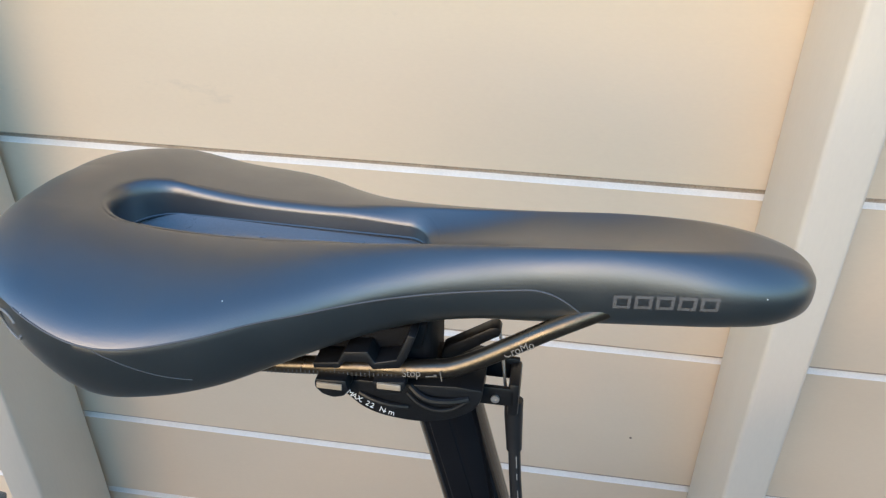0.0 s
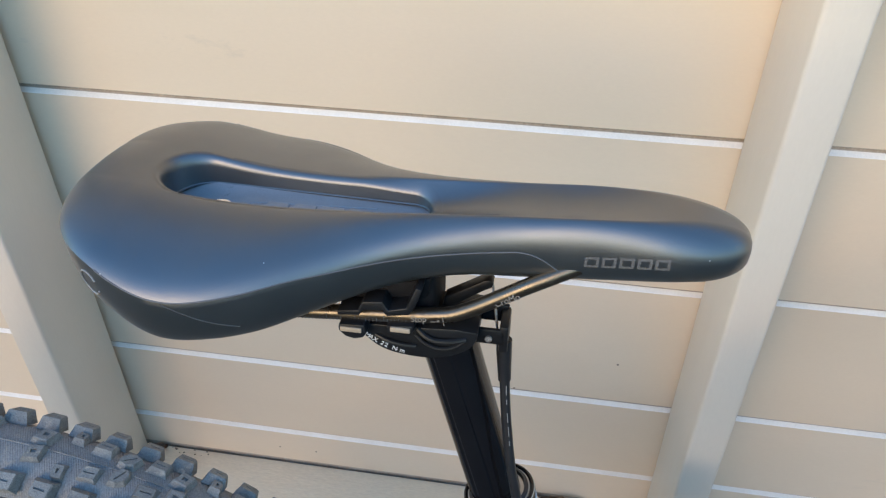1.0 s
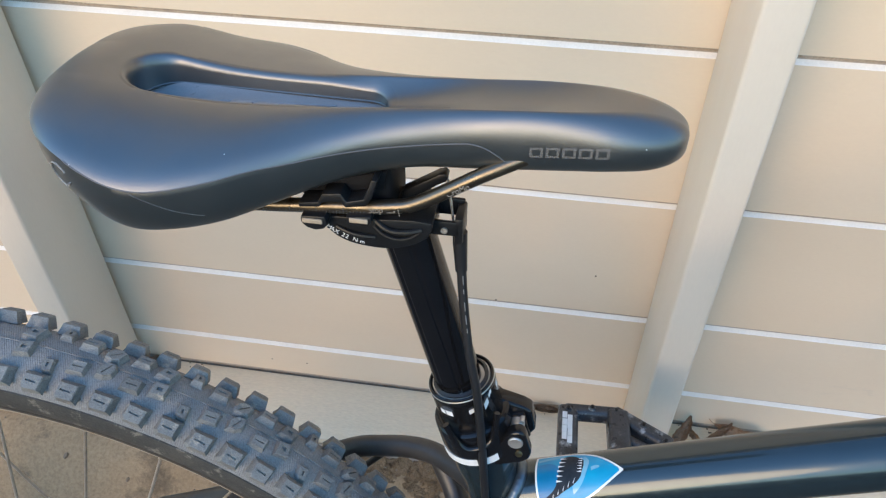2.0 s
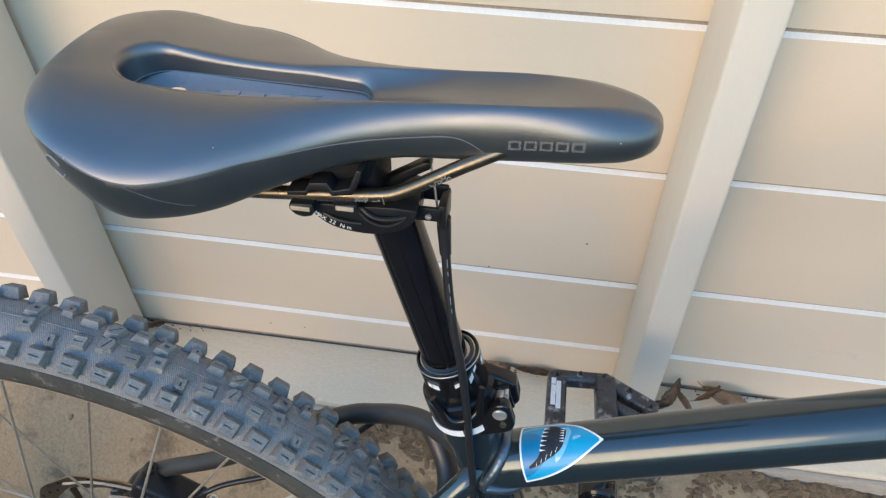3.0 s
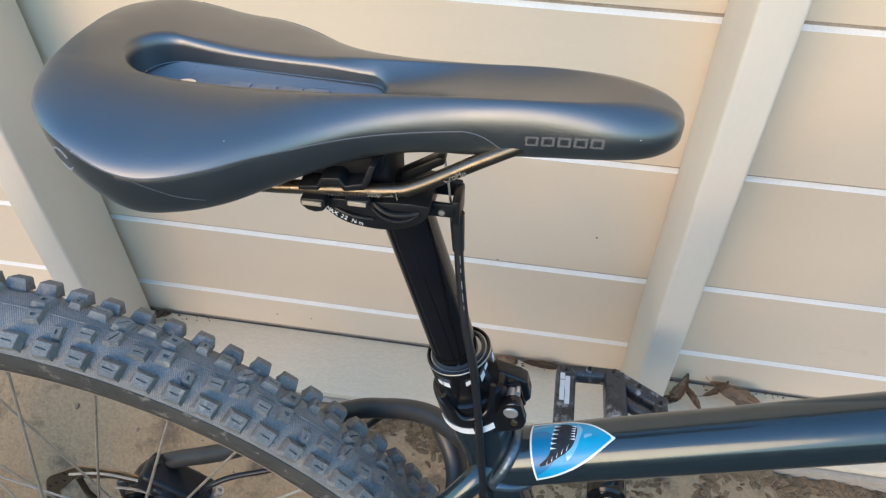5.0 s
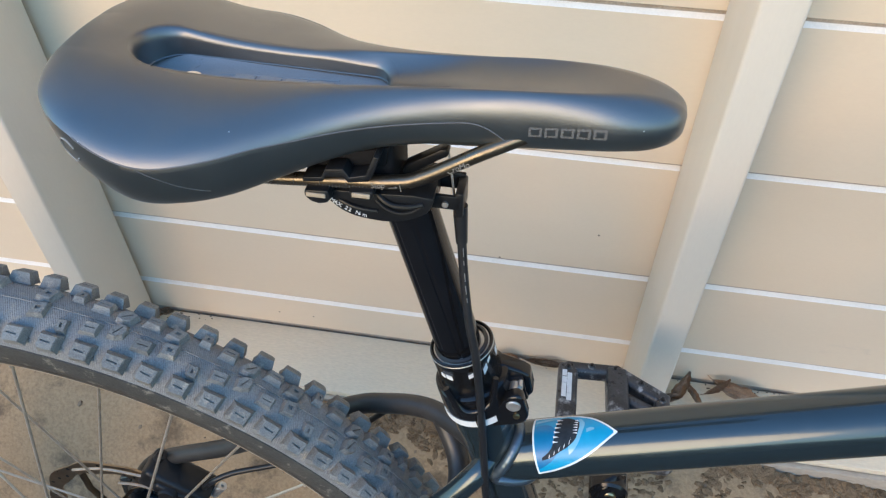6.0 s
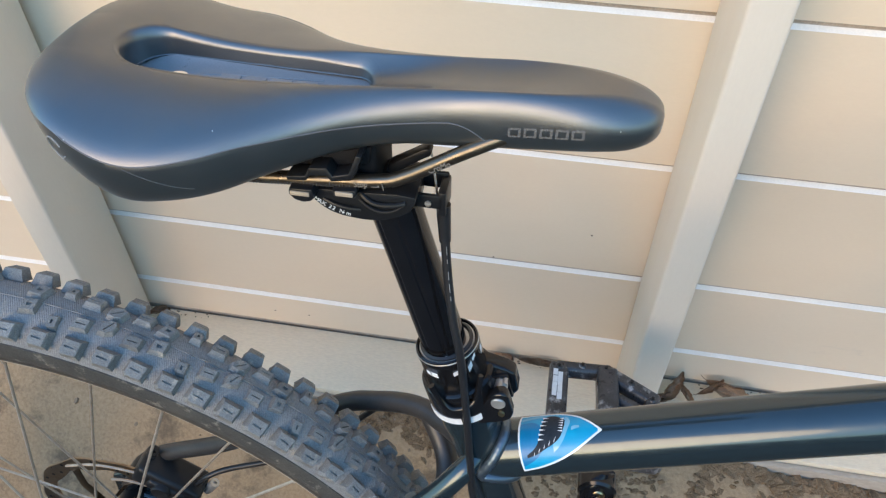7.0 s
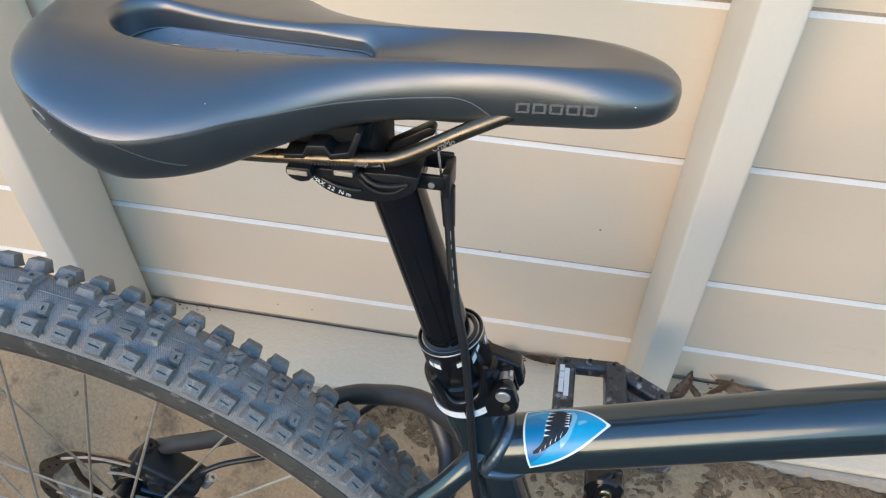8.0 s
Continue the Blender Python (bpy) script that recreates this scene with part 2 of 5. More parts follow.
def spline(pts, steps):
    """Catmull-Rom points through a few places."""
    P = [Vector(p) for p in pts]
    P = [2 * P[0] - P[1]] + P + [2 * P[-1] - P[-2]]
    out = []
    for i in range(1, len(P) - 2):
        for k in range(steps):
            s = k / steps
            a, b, c, d = P[i - 1], P[i], P[i + 1], P[i + 2]
            out.append(0.5 * (2 * b + (c - a) * s + (2 * a - 5 * b + 4 * c - d) * s * s + (3 * b - a - 3 * c + d) * s**3))
    out.append(P[-2])
    return out


def tube(bm, pts, radii, sides=16, caps=True, squash=1.0, closed=False):
    """A round tube along points; radii: one number or one for each point."""
    pts = [Vector(p) for p in pts]
    n = len(pts)
    rings, side = [], None
    for i, p in enumerate(pts):
        if closed:
            d = (pts[(i + 1) % n] - pts[i - 1]).normalized()
        else:
            d = (pts[min(i + 1, n - 1)] - pts[max(i - 1, 0)]).normalized()
        if side is None:
            side = d.orthogonal().normalized()
        side = (side - d * side.dot(d)).normalized()
        up = d.cross(side)
        r = radii[i] if isinstance(radii, (list, tuple)) else radii
        rings.append([bm.verts.new(p + side * r * math.cos(a) + up * r * squash * math.sin(a)) for a in (2 * math.pi * k / sides for k in range(sides))])
    pairs = list(zip(rings, rings[1:])) + ([(rings[-1], rings[0])] if closed else [])
    for a, b in pairs:
        for k in range(sides):
            bm.faces.new((a[k], a[(k + 1) % sides], b[(k + 1) % sides], b[k]))
    if caps and not closed:
        bm.faces.new(rings[0][::-1])
        bm.faces.new(rings[-1])
    return bm


def lathe(bm, profile, m=None, sides=40, closed=False):
    """Turns (radius, height) pairs round z."""
    m = m or Matrix()
    rings = []
    for r, z in profile:
        rings.append([bm.verts.new(m @ Vector((r * math.cos(a), r * math.sin(a), z))) for a in (2 * math.pi * k / sides for k in range(sides))])
    pairs = list(zip(rings, rings[1:])) + ([(rings[-1], rings[0])] if closed else [])
    for a, b in pairs:
        for k in range(sides):
            bm.faces.new((a[k], a[(k + 1) % sides], b[(k + 1) % sides], b[k]))
    if not closed:
        for ring in (rings[0], rings[-1]):
            if (ring[0].co - ring[sides // 2].co).length > 1e-5:
                bm.faces.new(ring)
    return bm


def slab(bm, outline, y0, y1, bevel=0.0, m=None, segments=2):
    """An outline of (x, z) pairs made solid from y0 to y1."""
    m = m or Matrix()
    a = [bm.verts.new(m @ Vector((x, y0, z))) for x, z in outline]
    b = [bm.verts.new(m @ Vector((x, y1, z))) for x, z in outline]
    n = len(outline)
    faces = [bm.faces.new(a), bm.faces.new(b[::-1])] + [bm.faces.new((a[i], b[i], b[(i + 1) % n], a[(i + 1) % n])) for i in range(n)]
    bmesh.ops.recalc_face_normals(bm, faces=faces)
    if bevel:
        edges = {e for v in a + b for e in v.link_edges}
        bmesh.ops.bevel(bm, geom=list(edges), offset=bevel, segments=segments, profile=0.5, affect='EDGES', clamp_overlap=True)
    return bm


def letters(name, text, size, mat, parent, m, label="", thick=0.0001):
    """Words in the built-in font as a mesh, lying in its own xy plane at m."""
    cu = bpy.data.curves.new(name, 'FONT')
    cu.body, cu.size, cu.extrude = text, size, thick
    cu.align_x = 'LEFT'
    tmp = new("lettering", cu)
    me = bpy.data.meshes.new_from_object(tmp.evaluated_get(bpy.context.evaluated_depsgraph_get()))
    bpy.data.objects.remove(tmp)
    bpy.data.curves.remove(cu)
    me.materials.clear()
    me.materials.append(mat)
    ob = piece(name, me, parent, m)
    if label:
        ob["label"] = label
    return ob

# ---- ground ----
FENCE_Y = 0.5695
def ground_z(x, y):
    bank = (0.205 - 0.022 * step(0.34, 0.54, x)) * step(0.20, 0.455, y)
    z = -0.022 + bank
    if abs(x) > 1.6 or not -0.5 < y < 0.95:
        return z
    z += 0.012 * noise.noise((x * 5, y * 5, 3.1)) * step(0.1, 0.4, y) + 0.006 * noise.noise((x * 17, y * 17, 1.7)) + 0.003 * noise.noise((x * 45, y * 45, 5.2))
    if y > 0.470:
        z = min(z, 0.110)
    return z


def axis(near0, near1, fine, far):
    vals = [near0 + i * fine for i in range(int(round((near1 - near0) / fine)) + 1)]
    g, a, b = fine, near0, near1
    while b < far:
        g *= 1.5
        a, b = a - g, b + g
        vals = [a] + vals + [b]
    return vals


gxs, gys = axis(-1.3, 1.0, 0.0125, 400), axis(-0.3, 0.8, 0.0125, 400)
gverts, gfaces = [], []
for j, y in enumerate(gys):
    for i, x in enumerate(gxs):
        gverts.append((x, y, ground_z(x, y)))
        if i and j:
            n = len(gxs)
            gfaces.append(((j - 1) * n + i - 1, (j - 1) * n + i, j * n + i, j * n + i - 1))
gme = bpy.data.meshes.new("ground")
gme.from_pydata(gverts, [], gfaces)
gme.materials.append(SOIL)
gme.shade_smooth()
tagged(new("ground", gme), "uneven dry brown soil banked against the fence", "ground", kind="structure")

# dark sheet added out of view before the soil strip, to darken reflections
bm = box(bmesh.new(), -60, 60, -40, 0.09, -0.06, -0.008, 0.004)
tagged(part("pavement", bm, DARK_GROUND), "unseen dark ground sheet, added to darken reflections and bounced light", "pavement", kind="structure")

# low dark wall added unseen behind the camera, to cut low light
bm = box(bmesh.new(), -9, 9, -3.15, -2.95, -0.05, 1.05, 0.01)
tagged(part("wall_south", bm, DARK_WALL), "unseen low dark brown wall, added to cut low light on the fence", "wall", kind="structure")

# ---- fence ----
fence = tagged(new("wall_fence"), "cream-painted timber fence of horizontal boards on upright studs", "fence", kind="structure")
JOINTS = [0.254 + d for d in (0.0, 0.124, 0.2935, 0.463)] + [0.717 + 0.17 * k for k in range(1, 4)]
X0, X1 = -2.6, 2.6


def board_mesh(z0, z1, seed):
    """One lapped board: flat face, rounded lower edge, a sloped upper edge coloured as if sky-lit, a strip behind it
    coloured as shade.
    """
    bm = bmesh.new()
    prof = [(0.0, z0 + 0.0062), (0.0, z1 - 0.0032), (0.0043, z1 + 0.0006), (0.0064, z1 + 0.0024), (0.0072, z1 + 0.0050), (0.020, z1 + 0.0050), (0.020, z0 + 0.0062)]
    xs = [X0 + (X1 - X0) * k / 52 for k in range(53)]
    rows = []
    for x in xs:
        wob = 0.0006 * noise.noise((x * 2.2, seed, 0.3))
        rows.append([bm.verts.new((x, FENCE_Y + y + wob * (y < 0.01), z + wob)) for y, z in prof])
    for a, b in zip(rows, rows[1:]):
        for k in range(len(prof)):
            f = bm.faces.new((a[k], a[(k + 1) % len(prof)], b[(k + 1) % len(prof)], b[k]))
            # 1: slope in the lit tone, 2: strip under the lap in the shade tone
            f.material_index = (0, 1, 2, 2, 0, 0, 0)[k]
    bm.faces.new(rows[0])
    bm.faces.new(rows[-1][::-1])
    return bm


edges_z = [0.1925] + JOINTS
for i, (z0, z1) in enumerate(zip(edges_z, edges_z[1:])):
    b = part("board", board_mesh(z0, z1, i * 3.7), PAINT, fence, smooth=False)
    b.data.materials.append(EDGE_LIGHT)
    b.data.materials.append(JOINT_SHADE)
TOP_Z = JOINTS[-1]


def stud(x0, x1, gap):
    bm = box(bmesh.new(), x0, x1, 0.468, FENCE_Y - gap, 0.1935, TOP_Z + 0.02, 0.0035, segments=3)
    return part("stud", bm, PAINT_STUD, fence)


for x0, x1, gap in ((-1.216, -1.178, 0.0025), (-0.527, -0.489, 0.0075), (0.167, 0.2015, 0.0025), (0.858, 0.895, 0.0025)):
    stud(x0, x1, gap)
bm = box(bmesh.new(), X0, X1, 0.474, FENCE_Y - 0.0005, 0.120, 0.193, 0.003)
part("sill_plate", bm, PAINT_PLATE, fence, "pale weathered timber sill under the studs")
bm = box(bmesh.new(), X0, X1, 0.462, FENCE_Y + 0.03, TOP_Z + 0.021, TOP_Z + 0.06, 0.004)
part("top_rail", bm, PAINT_STUD, fence)
# strip added behind the sill gap: stops sun leaks, toned for its shade
bm = box(bmesh.new(), X0, X1, FENCE_Y + 0.0035, FENCE_Y + 0.019, 0.130, 0.2010, 0.0)
part("sill_backing", bm, JOINT_SHADE, fence)
bm = box(bmesh.new(), X0, X1, 0.4655, 0.4735, 0.080, 0.1860, 0.002)
part("fascia", bm, FASCIA, fence, "dirty tan fascia board under the sill")

# nail heads in the boards
for x, z in ((-0.3039, 0.2211), (-0.2552, 0.2207), (0.1021, 0.4410), (-0.0064, 0.3855)):
    bm = lathe(bmesh.new(), [(0.0001, 0.0006), (0.0008, 0.0005), (0.0012, 0.0002), (0.0012, -0.001)], Matrix.Translation((x, FENCE_Y, z)) @ Matrix.Rotation(radians(90), 4, 'X'), 12)
    part("nail", bm, RUST, fence, "small dull nail head")

# pebbles and clods on the soil
rng = random.Random(8)
bm = bmesh.new()
for k in range(190):
    x, y = rng.uniform(-1.0, 0.6), rng.uniform(0.12, 0.46)
    r = rng.choice((0.0012, 0.0016, 0.0022, 0.0032)) * rng.uniform(0.7, 1.3)
    bmesh.ops.create_icosphere(bm, subdivisions=1, radius=r, matrix=Matrix.Translation((x, y, ground_z(x, y) + r * 0.25)) @ Euler((rng.random() * 3, rng.random() * 3, rng.random() * 3)).to_matrix().to_4x4() @ Matrix.Diagonal((1.4, 1.0, 0.7, 1)))
tagged(part("pebbles", bm, PEBBLE), "small brown pebbles and clods on the soil", "pebbles", kind="stuff")

# ---- bicycle, leaning towards the fence ----
LEAN = 5.0
bike = tagged(new("bicycle"), "dark teal-grey mountain bike leaning towards a cream fence", "bicycle")
bike.matrix_world = Matrix.Translation((0, 0.1473, 0)) @ Matrix.Rotation(radians(-LEAN), 4, 'X')

# -- saddle --
TAIL, NOSE = -0.1888, 0.0885
HALF = [(-0.21, 0.0706), (-0.18, 0.0721), (-0.16, 0.0726), (-0.14, 0.0715), (-0.12, 0.0670), (-0.10, 0.0585), (-0.08, 0.0466), (-0.06, 0.0355), (-0.04, 0.0281), (-0.02, 0.0237), (0.00, 0.0212), (0.03, 0.0203), (0.06, 0.0208), (0.09, 0.0206)]
CREST = [(-0.21, 0.8770), (-0.18, 0.8770), (-0.16, 0.8732), (-0.14, 0.8700), (-0.12, 0.8683), (-0.10, 0.8681), (-0.08, 0.8689), (-0.06, 0.8706), (-0.04, 0.8724), (-0.02, 0.8740), (0.00, 0.8756), (0.03, 0.8780), (0.06, 0.8790), (0.09, 0.8784)]
WIDE = [(-0.20, 0.8737), (-0.176, 0.8660), (-0.161, 0.8626), (-0.15, 0.8580), (-0.138, 0.8535), (-0.128, 0.8516), (-0.118, 0.8517), (-0.10, 0.8537), (-0.086, 0.8556), (-0.068, 0.8566), (-0.046, 0.8590), (-0.01, 0.8626), (0.0024, 0.8636), (0.03, 0.8652), (0.06, 0.8664), (0.09, 0.8660)]
SKIRT = [(-0.21, 0.8487), (-0.18, 0.8367), (-0.16, 0.8302), (-0.14, 0.8237), (-0.12, 0.8246), (-0.10, 0.8274), (-0.08, 0.8332), (-0.06, 0.8395), (-0.04, 0.8447), (-0.02, 0.8476), (0.00, 0.8482), (0.03, 0.8504), (0.06, 0.8535), (0.09, 0.8559)]
INSET = [(-0.21, 0.0110), (-0.18, 0.0141), (-0.14, 0.0158), (-0.10, 0.0140), (-0.06, 0.0097), (-0.02, 0.0074), (0.00, 0.0069), (0.03, 0.0077), (0.09, 0.0098)]
CREASE = [(-0.21, 0.0150), (-0.165, 0.0185), (-0.125, 0.0188), (-0.095, 0.0178), (-0.05, 0.0154), (-0.03, 0.0146), (0.00, 0.0142), (0.03, 0.0138), (0.05, 0.0115), (0.07, 0.0060), (0.09, 0.0020)]
FAR_LIFT = [(-0.21, 0.0006), (-0.16, 0.0039), (-0.12, 0.0083), (-0.08, 0.0064), (-0.04, 0.0044), (0.00, 0.0022), (0.05, 0.0012), (0.09, 0.0010)]
SLOT_A, SLOT_RA, SLOT_B, SLOT_RB = -0.1425, 0.0158, -0.0500, 0.0104


def cap(x, length, p, tail=True):
    q = (TAIL + length - x) / length if tail else (x - (NOSE - length)) / length
    return (1 - min(max(q, 0.0), 1.0) ** p) ** (1 / p)


def slot(x, y):
    """Distance outside the tapered cut-out, with round ends."""
    h = SLOT_B - SLOT_A
    b = (SLOT_RA - SLOT_RB) / h
    a = math.sqrt(1 - b * b)
    px, py = abs(y), x - SLOT_A
    k = -b * px + a * py
    if k < 0:
        return math.hypot(px, py) - SLOT_RA
    if k > a * h:
        return math.hypot(px, py - h) - SLOT_RB
    return px * a + py * b - SLOT_RA


def roll_width(x):
    """How far the padding round the cut-out takes to fall to its rim."""
    return 0.0034 + 0.0008 * step(-0.12, -0.05, x)


def rim_z(x):
    return 0.8584 + 0.0040 * (x + 0.154) / 0.112


def rolled(w):
    """Share of the fall from the crest to the rim that the rounded edge takes; a steep wall takes the rest."""
    return 0.42 * (1 - math.sqrt(1 - min(max(w, 0.0), 1.0) ** 2))


def half_width(x):
    return curve_at(x, HALF) * cap(x, 0.1165, 3.48) * cap(x, 0.0392, 2.45, False)


def wide_z(x, s):
    """Height of the widest line; the far side sits a little higher, as the saddle is turned on its clamp."""
    return curve_at(x, WIDE) + (curve_at(x, FAR_LIFT) if s > 0 else 0.0)


def top_height(x, y):
    """Height of the upper side, before the cut-out is pressed in."""
    hw, zw = half_width(x), wide_z(x, y)
    mid = curve_at(x, WIDE) + 0.5 * curve_at(x, FAR_LIFT)
    zc = mid + (curve_at(x, CREST) - mid) * cap(x, 0.040, 2.4) * cap(x, 0.036, 2.5, False)
    yc = min(curve_at(x, CREASE), hw * 0.72)
    a = min(abs(y), hw)
    q = min(max((a - yc) / max(hw - yc, 1e-6), 0.0), 1.0)
    wing = 1 - 0.74 * q ** 1.75 - 0.26 * q ** 12
    nose = max(1 - q ** 1.75, 0.0) ** (1 / 2.1)
    z = zw + (zc - zw) * (wing + (nose - wing) * step(-0.09, -0.02, x))
    if a < yc:
        u = a / max(yc, 1e-6)
        dip = 0.0066 * step(-0.078, -0.044, x) * (1 - 0.62 * step(-0.040, 0.004, x)) * (1 - step(0.020, 0.064, x))
        z -= dip * (1 - u * u)
        z += 0.0008 * (1 - u * u) * step(-0.165, -0.180, x)
    return z


def saddle_at(x, v, lift=0.0):
    """A place on the cover. v: 0 at the middle, 1 at the widest line, 2 at the lower edge; minus towards the drive side."""
    s, a = (1 if v >= 0 else -1), abs(v)
    hw = half_width(x)
    zw, zb = wide_z(x, s), curve_at(x, SKIRT)
    rest = cap(x, 0.02, 2.0, False)
    zb = zw - (zw - zb) * (0.35 + 0.65 * rest)
    if s > 0:
        zb += 0.008 * step(-0.125, -0.142, x)
    if a <= 1:
        y = hw * math.sin(a * math.pi / 2) ** 0.85
        z = top_height(x, s * y)
        d = slot(x, y) - roll_width(x)
        if d < 0:
            z -= max(z - rim_z(x), 0) * rolled(-d / roll_width(x)) + 0.0008 * step(-0.0002, -0.0025, d)
    else:
        k = a - 1
        inset = min(curve_at(x, INSET), hw * 0.45)
        y = hw - inset * k**1.5
        z = zw - (zw - zb) * math.sin(k * math.pi / 2) ** 0.9
    return Vector((x, s * (y + lift), z + (lift if a < 0.8 else 0)))


def saddle_rows(count):
    return [TAIL + 0.00005 + (NOSE - TAIL - 0.0001) * (0.5 - 0.5 * math.cos(math.pi * (k / count))) * 0.55 + (NOSE - TAIL - 0.0001) * (k / count) * 0.45 for k in range(count + 1)]


def slot_outline(off, n=22):
    """The tapered outline, moved outwards by off."""
    lean = math.asin((SLOT_RA - SLOT_RB) / (SLOT_B - SLOT_A))
    ra, rb, q0 = SLOT_RA + off, SLOT_RB + off, math.pi / 2 - lean
    front = [(SLOT_B + rb * math.cos(q), rb * math.sin(q)) for q in (-q0 + 2 * q0 * k / n for k in range(n + 1))]
    back = [(SLOT_A + ra * math.cos(q), ra * math.sin(q)) for q in (q0 + (2 * math.pi - 2 * q0) * k / n for k in range(n + 1))]
    far = [tuple(Vector(front[-1]).lerp(Vector(back[0]), k / n)) for k in range(1, n)]
    near = [tuple(Vector(back[-1]).lerp(Vector(front[0]), k / n)) for k in range(1, n)]
    return front + far + back + near


TOPN, SIDEN = 64, 18
vs = [-2 + k / SIDEN for k in range(SIDEN)] + [-1 + k / TOPN for k in range(TOPN)] + [k / TOPN for k in range(TOPN)] + [1 + k / SIDEN for k in range(SIDEN + 1)]
bm = bmesh.new()
grid = []
for x in saddle_rows(230):
    row = [bm.verts.new(saddle_at(x, v)) for v in vs]
    lip_n, lip_f = row[0].co + Vector((0, min(0.005, -row[0].co.y * 0.6), 0.0015)), row[-1].co + Vector((0, max(-0.005, -row[-1].co.y * 0.6), 0.0015))
    grid.append([bm.verts.new(lip_n)] + row + [bm.verts.new(lip_f)])
for a, b in zip(grid, grid[1:]):
    for k in range(len(a) - 1):
        mid = (a[k].co + b[k + 1].co) / 2
        if abs(mid.y) < 0.03 and mid.z > 0.8560 and slot(mid.x, mid.y) < roll_width(mid.x) * 0.45:
            continue
        bm.faces.new((a[k], a[k + 1], b[k + 1], b[k]))
bmesh.ops.remove_doubles(bm, verts=bm.verts, dist=0.00002)
# padded roll down to the rim of the cut-out
rim_line = slot_outline(0.0, 34)
rings = []
for k in range(27):
    u = 1 - k / 20 if k <= 20 else 0.0
    under = (0.0, 0.00045, 0.0008, 0.0008, 0.0004, -0.0006, -0.0022)[max(k - 20, 0)]
    fall = (0.0, 0.0001, 0.0004, 0.0008, 0.0012, 0.0014, 0.0014)[max(k - 20, 0)]
    ring = []
    for (x0, y0), (x1, y1) in zip(rim_line, slot_outline(0.001, 34)):
        out = Vector((x1 - x0, y1 - y0)).normalized()
        d = roll_width(x0) * (1 - math.sin((1 - u) * math.pi / 2)) if k <= 20 else -under
        x, y = x0 + out.x * d, y0 + out.y * d
        top = top_height(x, y)
        w = 1 - min(max(d / roll_width(x), 0), 1)
        z = top + 0.00003 - (top - rim_z(x)) * rolled(w) if k <= 20 else rim_z(x) - fall
        ring.append(bm.verts.new((x, y, z)))
    rings.append(ring)
for a, b in zip(rings, rings[1:]):
    for k in range(len(a)):
        bm.faces.new((a[k], a[(k + 1) % len(a)], b[(k + 1) % len(a)], b[k]))
saddle = part("saddle", bm, COVER, bike, "matte black padded saddle with a central cut-out")
saddle.matrix_basis = Matrix.Rotation(radians(-2.6), 4, 'Z')

# the shell under the cover, with its drain hole
HOLE = (-0.1368, 0.0006, 0.0048)


def shell_z(x, y):
    z = rim_z(x) - 0.0021 + 0.0016 * (abs(y) / 0.014) ** 4
    z -= 0.0014 * step(0.020, 0.004, math.hypot((x - HOLE[0] + 0.004) * 0.9, y - HOLE[1]))
    inside = 1 - math.hypot((x + 0.092) / 0.036, (y + 0.002) / 0.0058)
    return z + 0.0007 * step(-0.02, 0.10, inside)


bm = bmesh.new()
rows = []
for i in range(241):
    x = -0.159 + 0.122 * i / 240
    rows.append([bm.verts.new((x, 0.0162 * k / 30, shell_z(x, 0.0162 * k / 30))) for k in range(-30, 31)])
for a, b in zip(rows, rows[1:]):
    for k in range(60):
        quad = (a[k], a[k + 1], b[k + 1], b[k])
        if all(math.hypot((v.co.x - HOLE[0]) / 1.1, v.co.y - HOLE[1]) < HOLE[2] for v in quad):
            continue
        bm.faces.new(quad)
# pull the hole's ragged edge onto its circle
for v in bm.verts:
    if v.is_boundary and math.hypot(v.co.x - HOLE[0], v.co.y - HOLE[1]) < 0.008:
        q = math.atan2(v.co.y - HOLE[1], (v.co.x - HOLE[0]) / 1.1)
        v.co.x, v.co.y = HOLE[0] + 1.1 * HOLE[2] * math.cos(q), HOLE[1] + HOLE[2] * math.sin(q)
part("base_shell", bm, SHELL, saddle, "smooth dark plastic shell seen through the cut-out")
ridge = spline([(-0.1282, -0.0012, 0), (-0.1255, 0.0002, 0), (-0.1109, 0.0024, 0), (-0.0974, 0.0037, 0), (-0.0785, 0.0052, 0), (-0.0665, 0.0056, 0), (-0.0650, 0.0064, 0)], 8)
part("shell_ridge", tube(bmesh.new(), [(p.x, p.y, shell_z(p.x, p.y) + 0.0001) for p in ridge], 0.00042, 6), SHELL, saddle)
for k in range(5):
    x = -0.126 + 0.0125 * k
    bm = box(bmesh.new(), x, x + 0.0100, -0.0065, 0.0022, shell_z(x, -0.004) - 0.0006, shell_z(x, -0.004) + 0.0009, 0.0003)
    part("shell_mark", bm, SHELL, saddle, "raised plain block")

# seam of the side panels
def on_saddle(pts, radius, sides=6, lift=0.00005):
    bm = bmesh.new()
    tube(bm, [saddle_at(x, v, lift) for x, v in pts], radius, sides)
    return bm


for s in (-1, 1):
    line = spline([(-0.156, 1.0, 0), (-0.148, 1.0, 0), (-0.138, 1.0, 0), (-0.128, 1.0, 0), (-0.11, 1.0, 0), (-0.08, 1.0, 0), (-0.05, 1.0, 0), (-0.01, 1.0, 0), (0.0022, 1.01, 0), (0.0093, 1.12, 0), (0.0150, 1.34, 0), (0.0195, 1.62, 0)], 14)
    part("side_seam", on_saddle([(p.x, s * p.y) for p in line], 0.00034), SEAM, saddle)
    line = spline([(-0.130, 1.0, 0), (-0.1221, 1.10, 0), (-0.1129, 1.26, 0), (-0.104, 1.42, 0)], 10)
    part("wing_seam", on_saddle([(p.x, s * p.y) for p in line], 0.00016), SEAM, saddle)


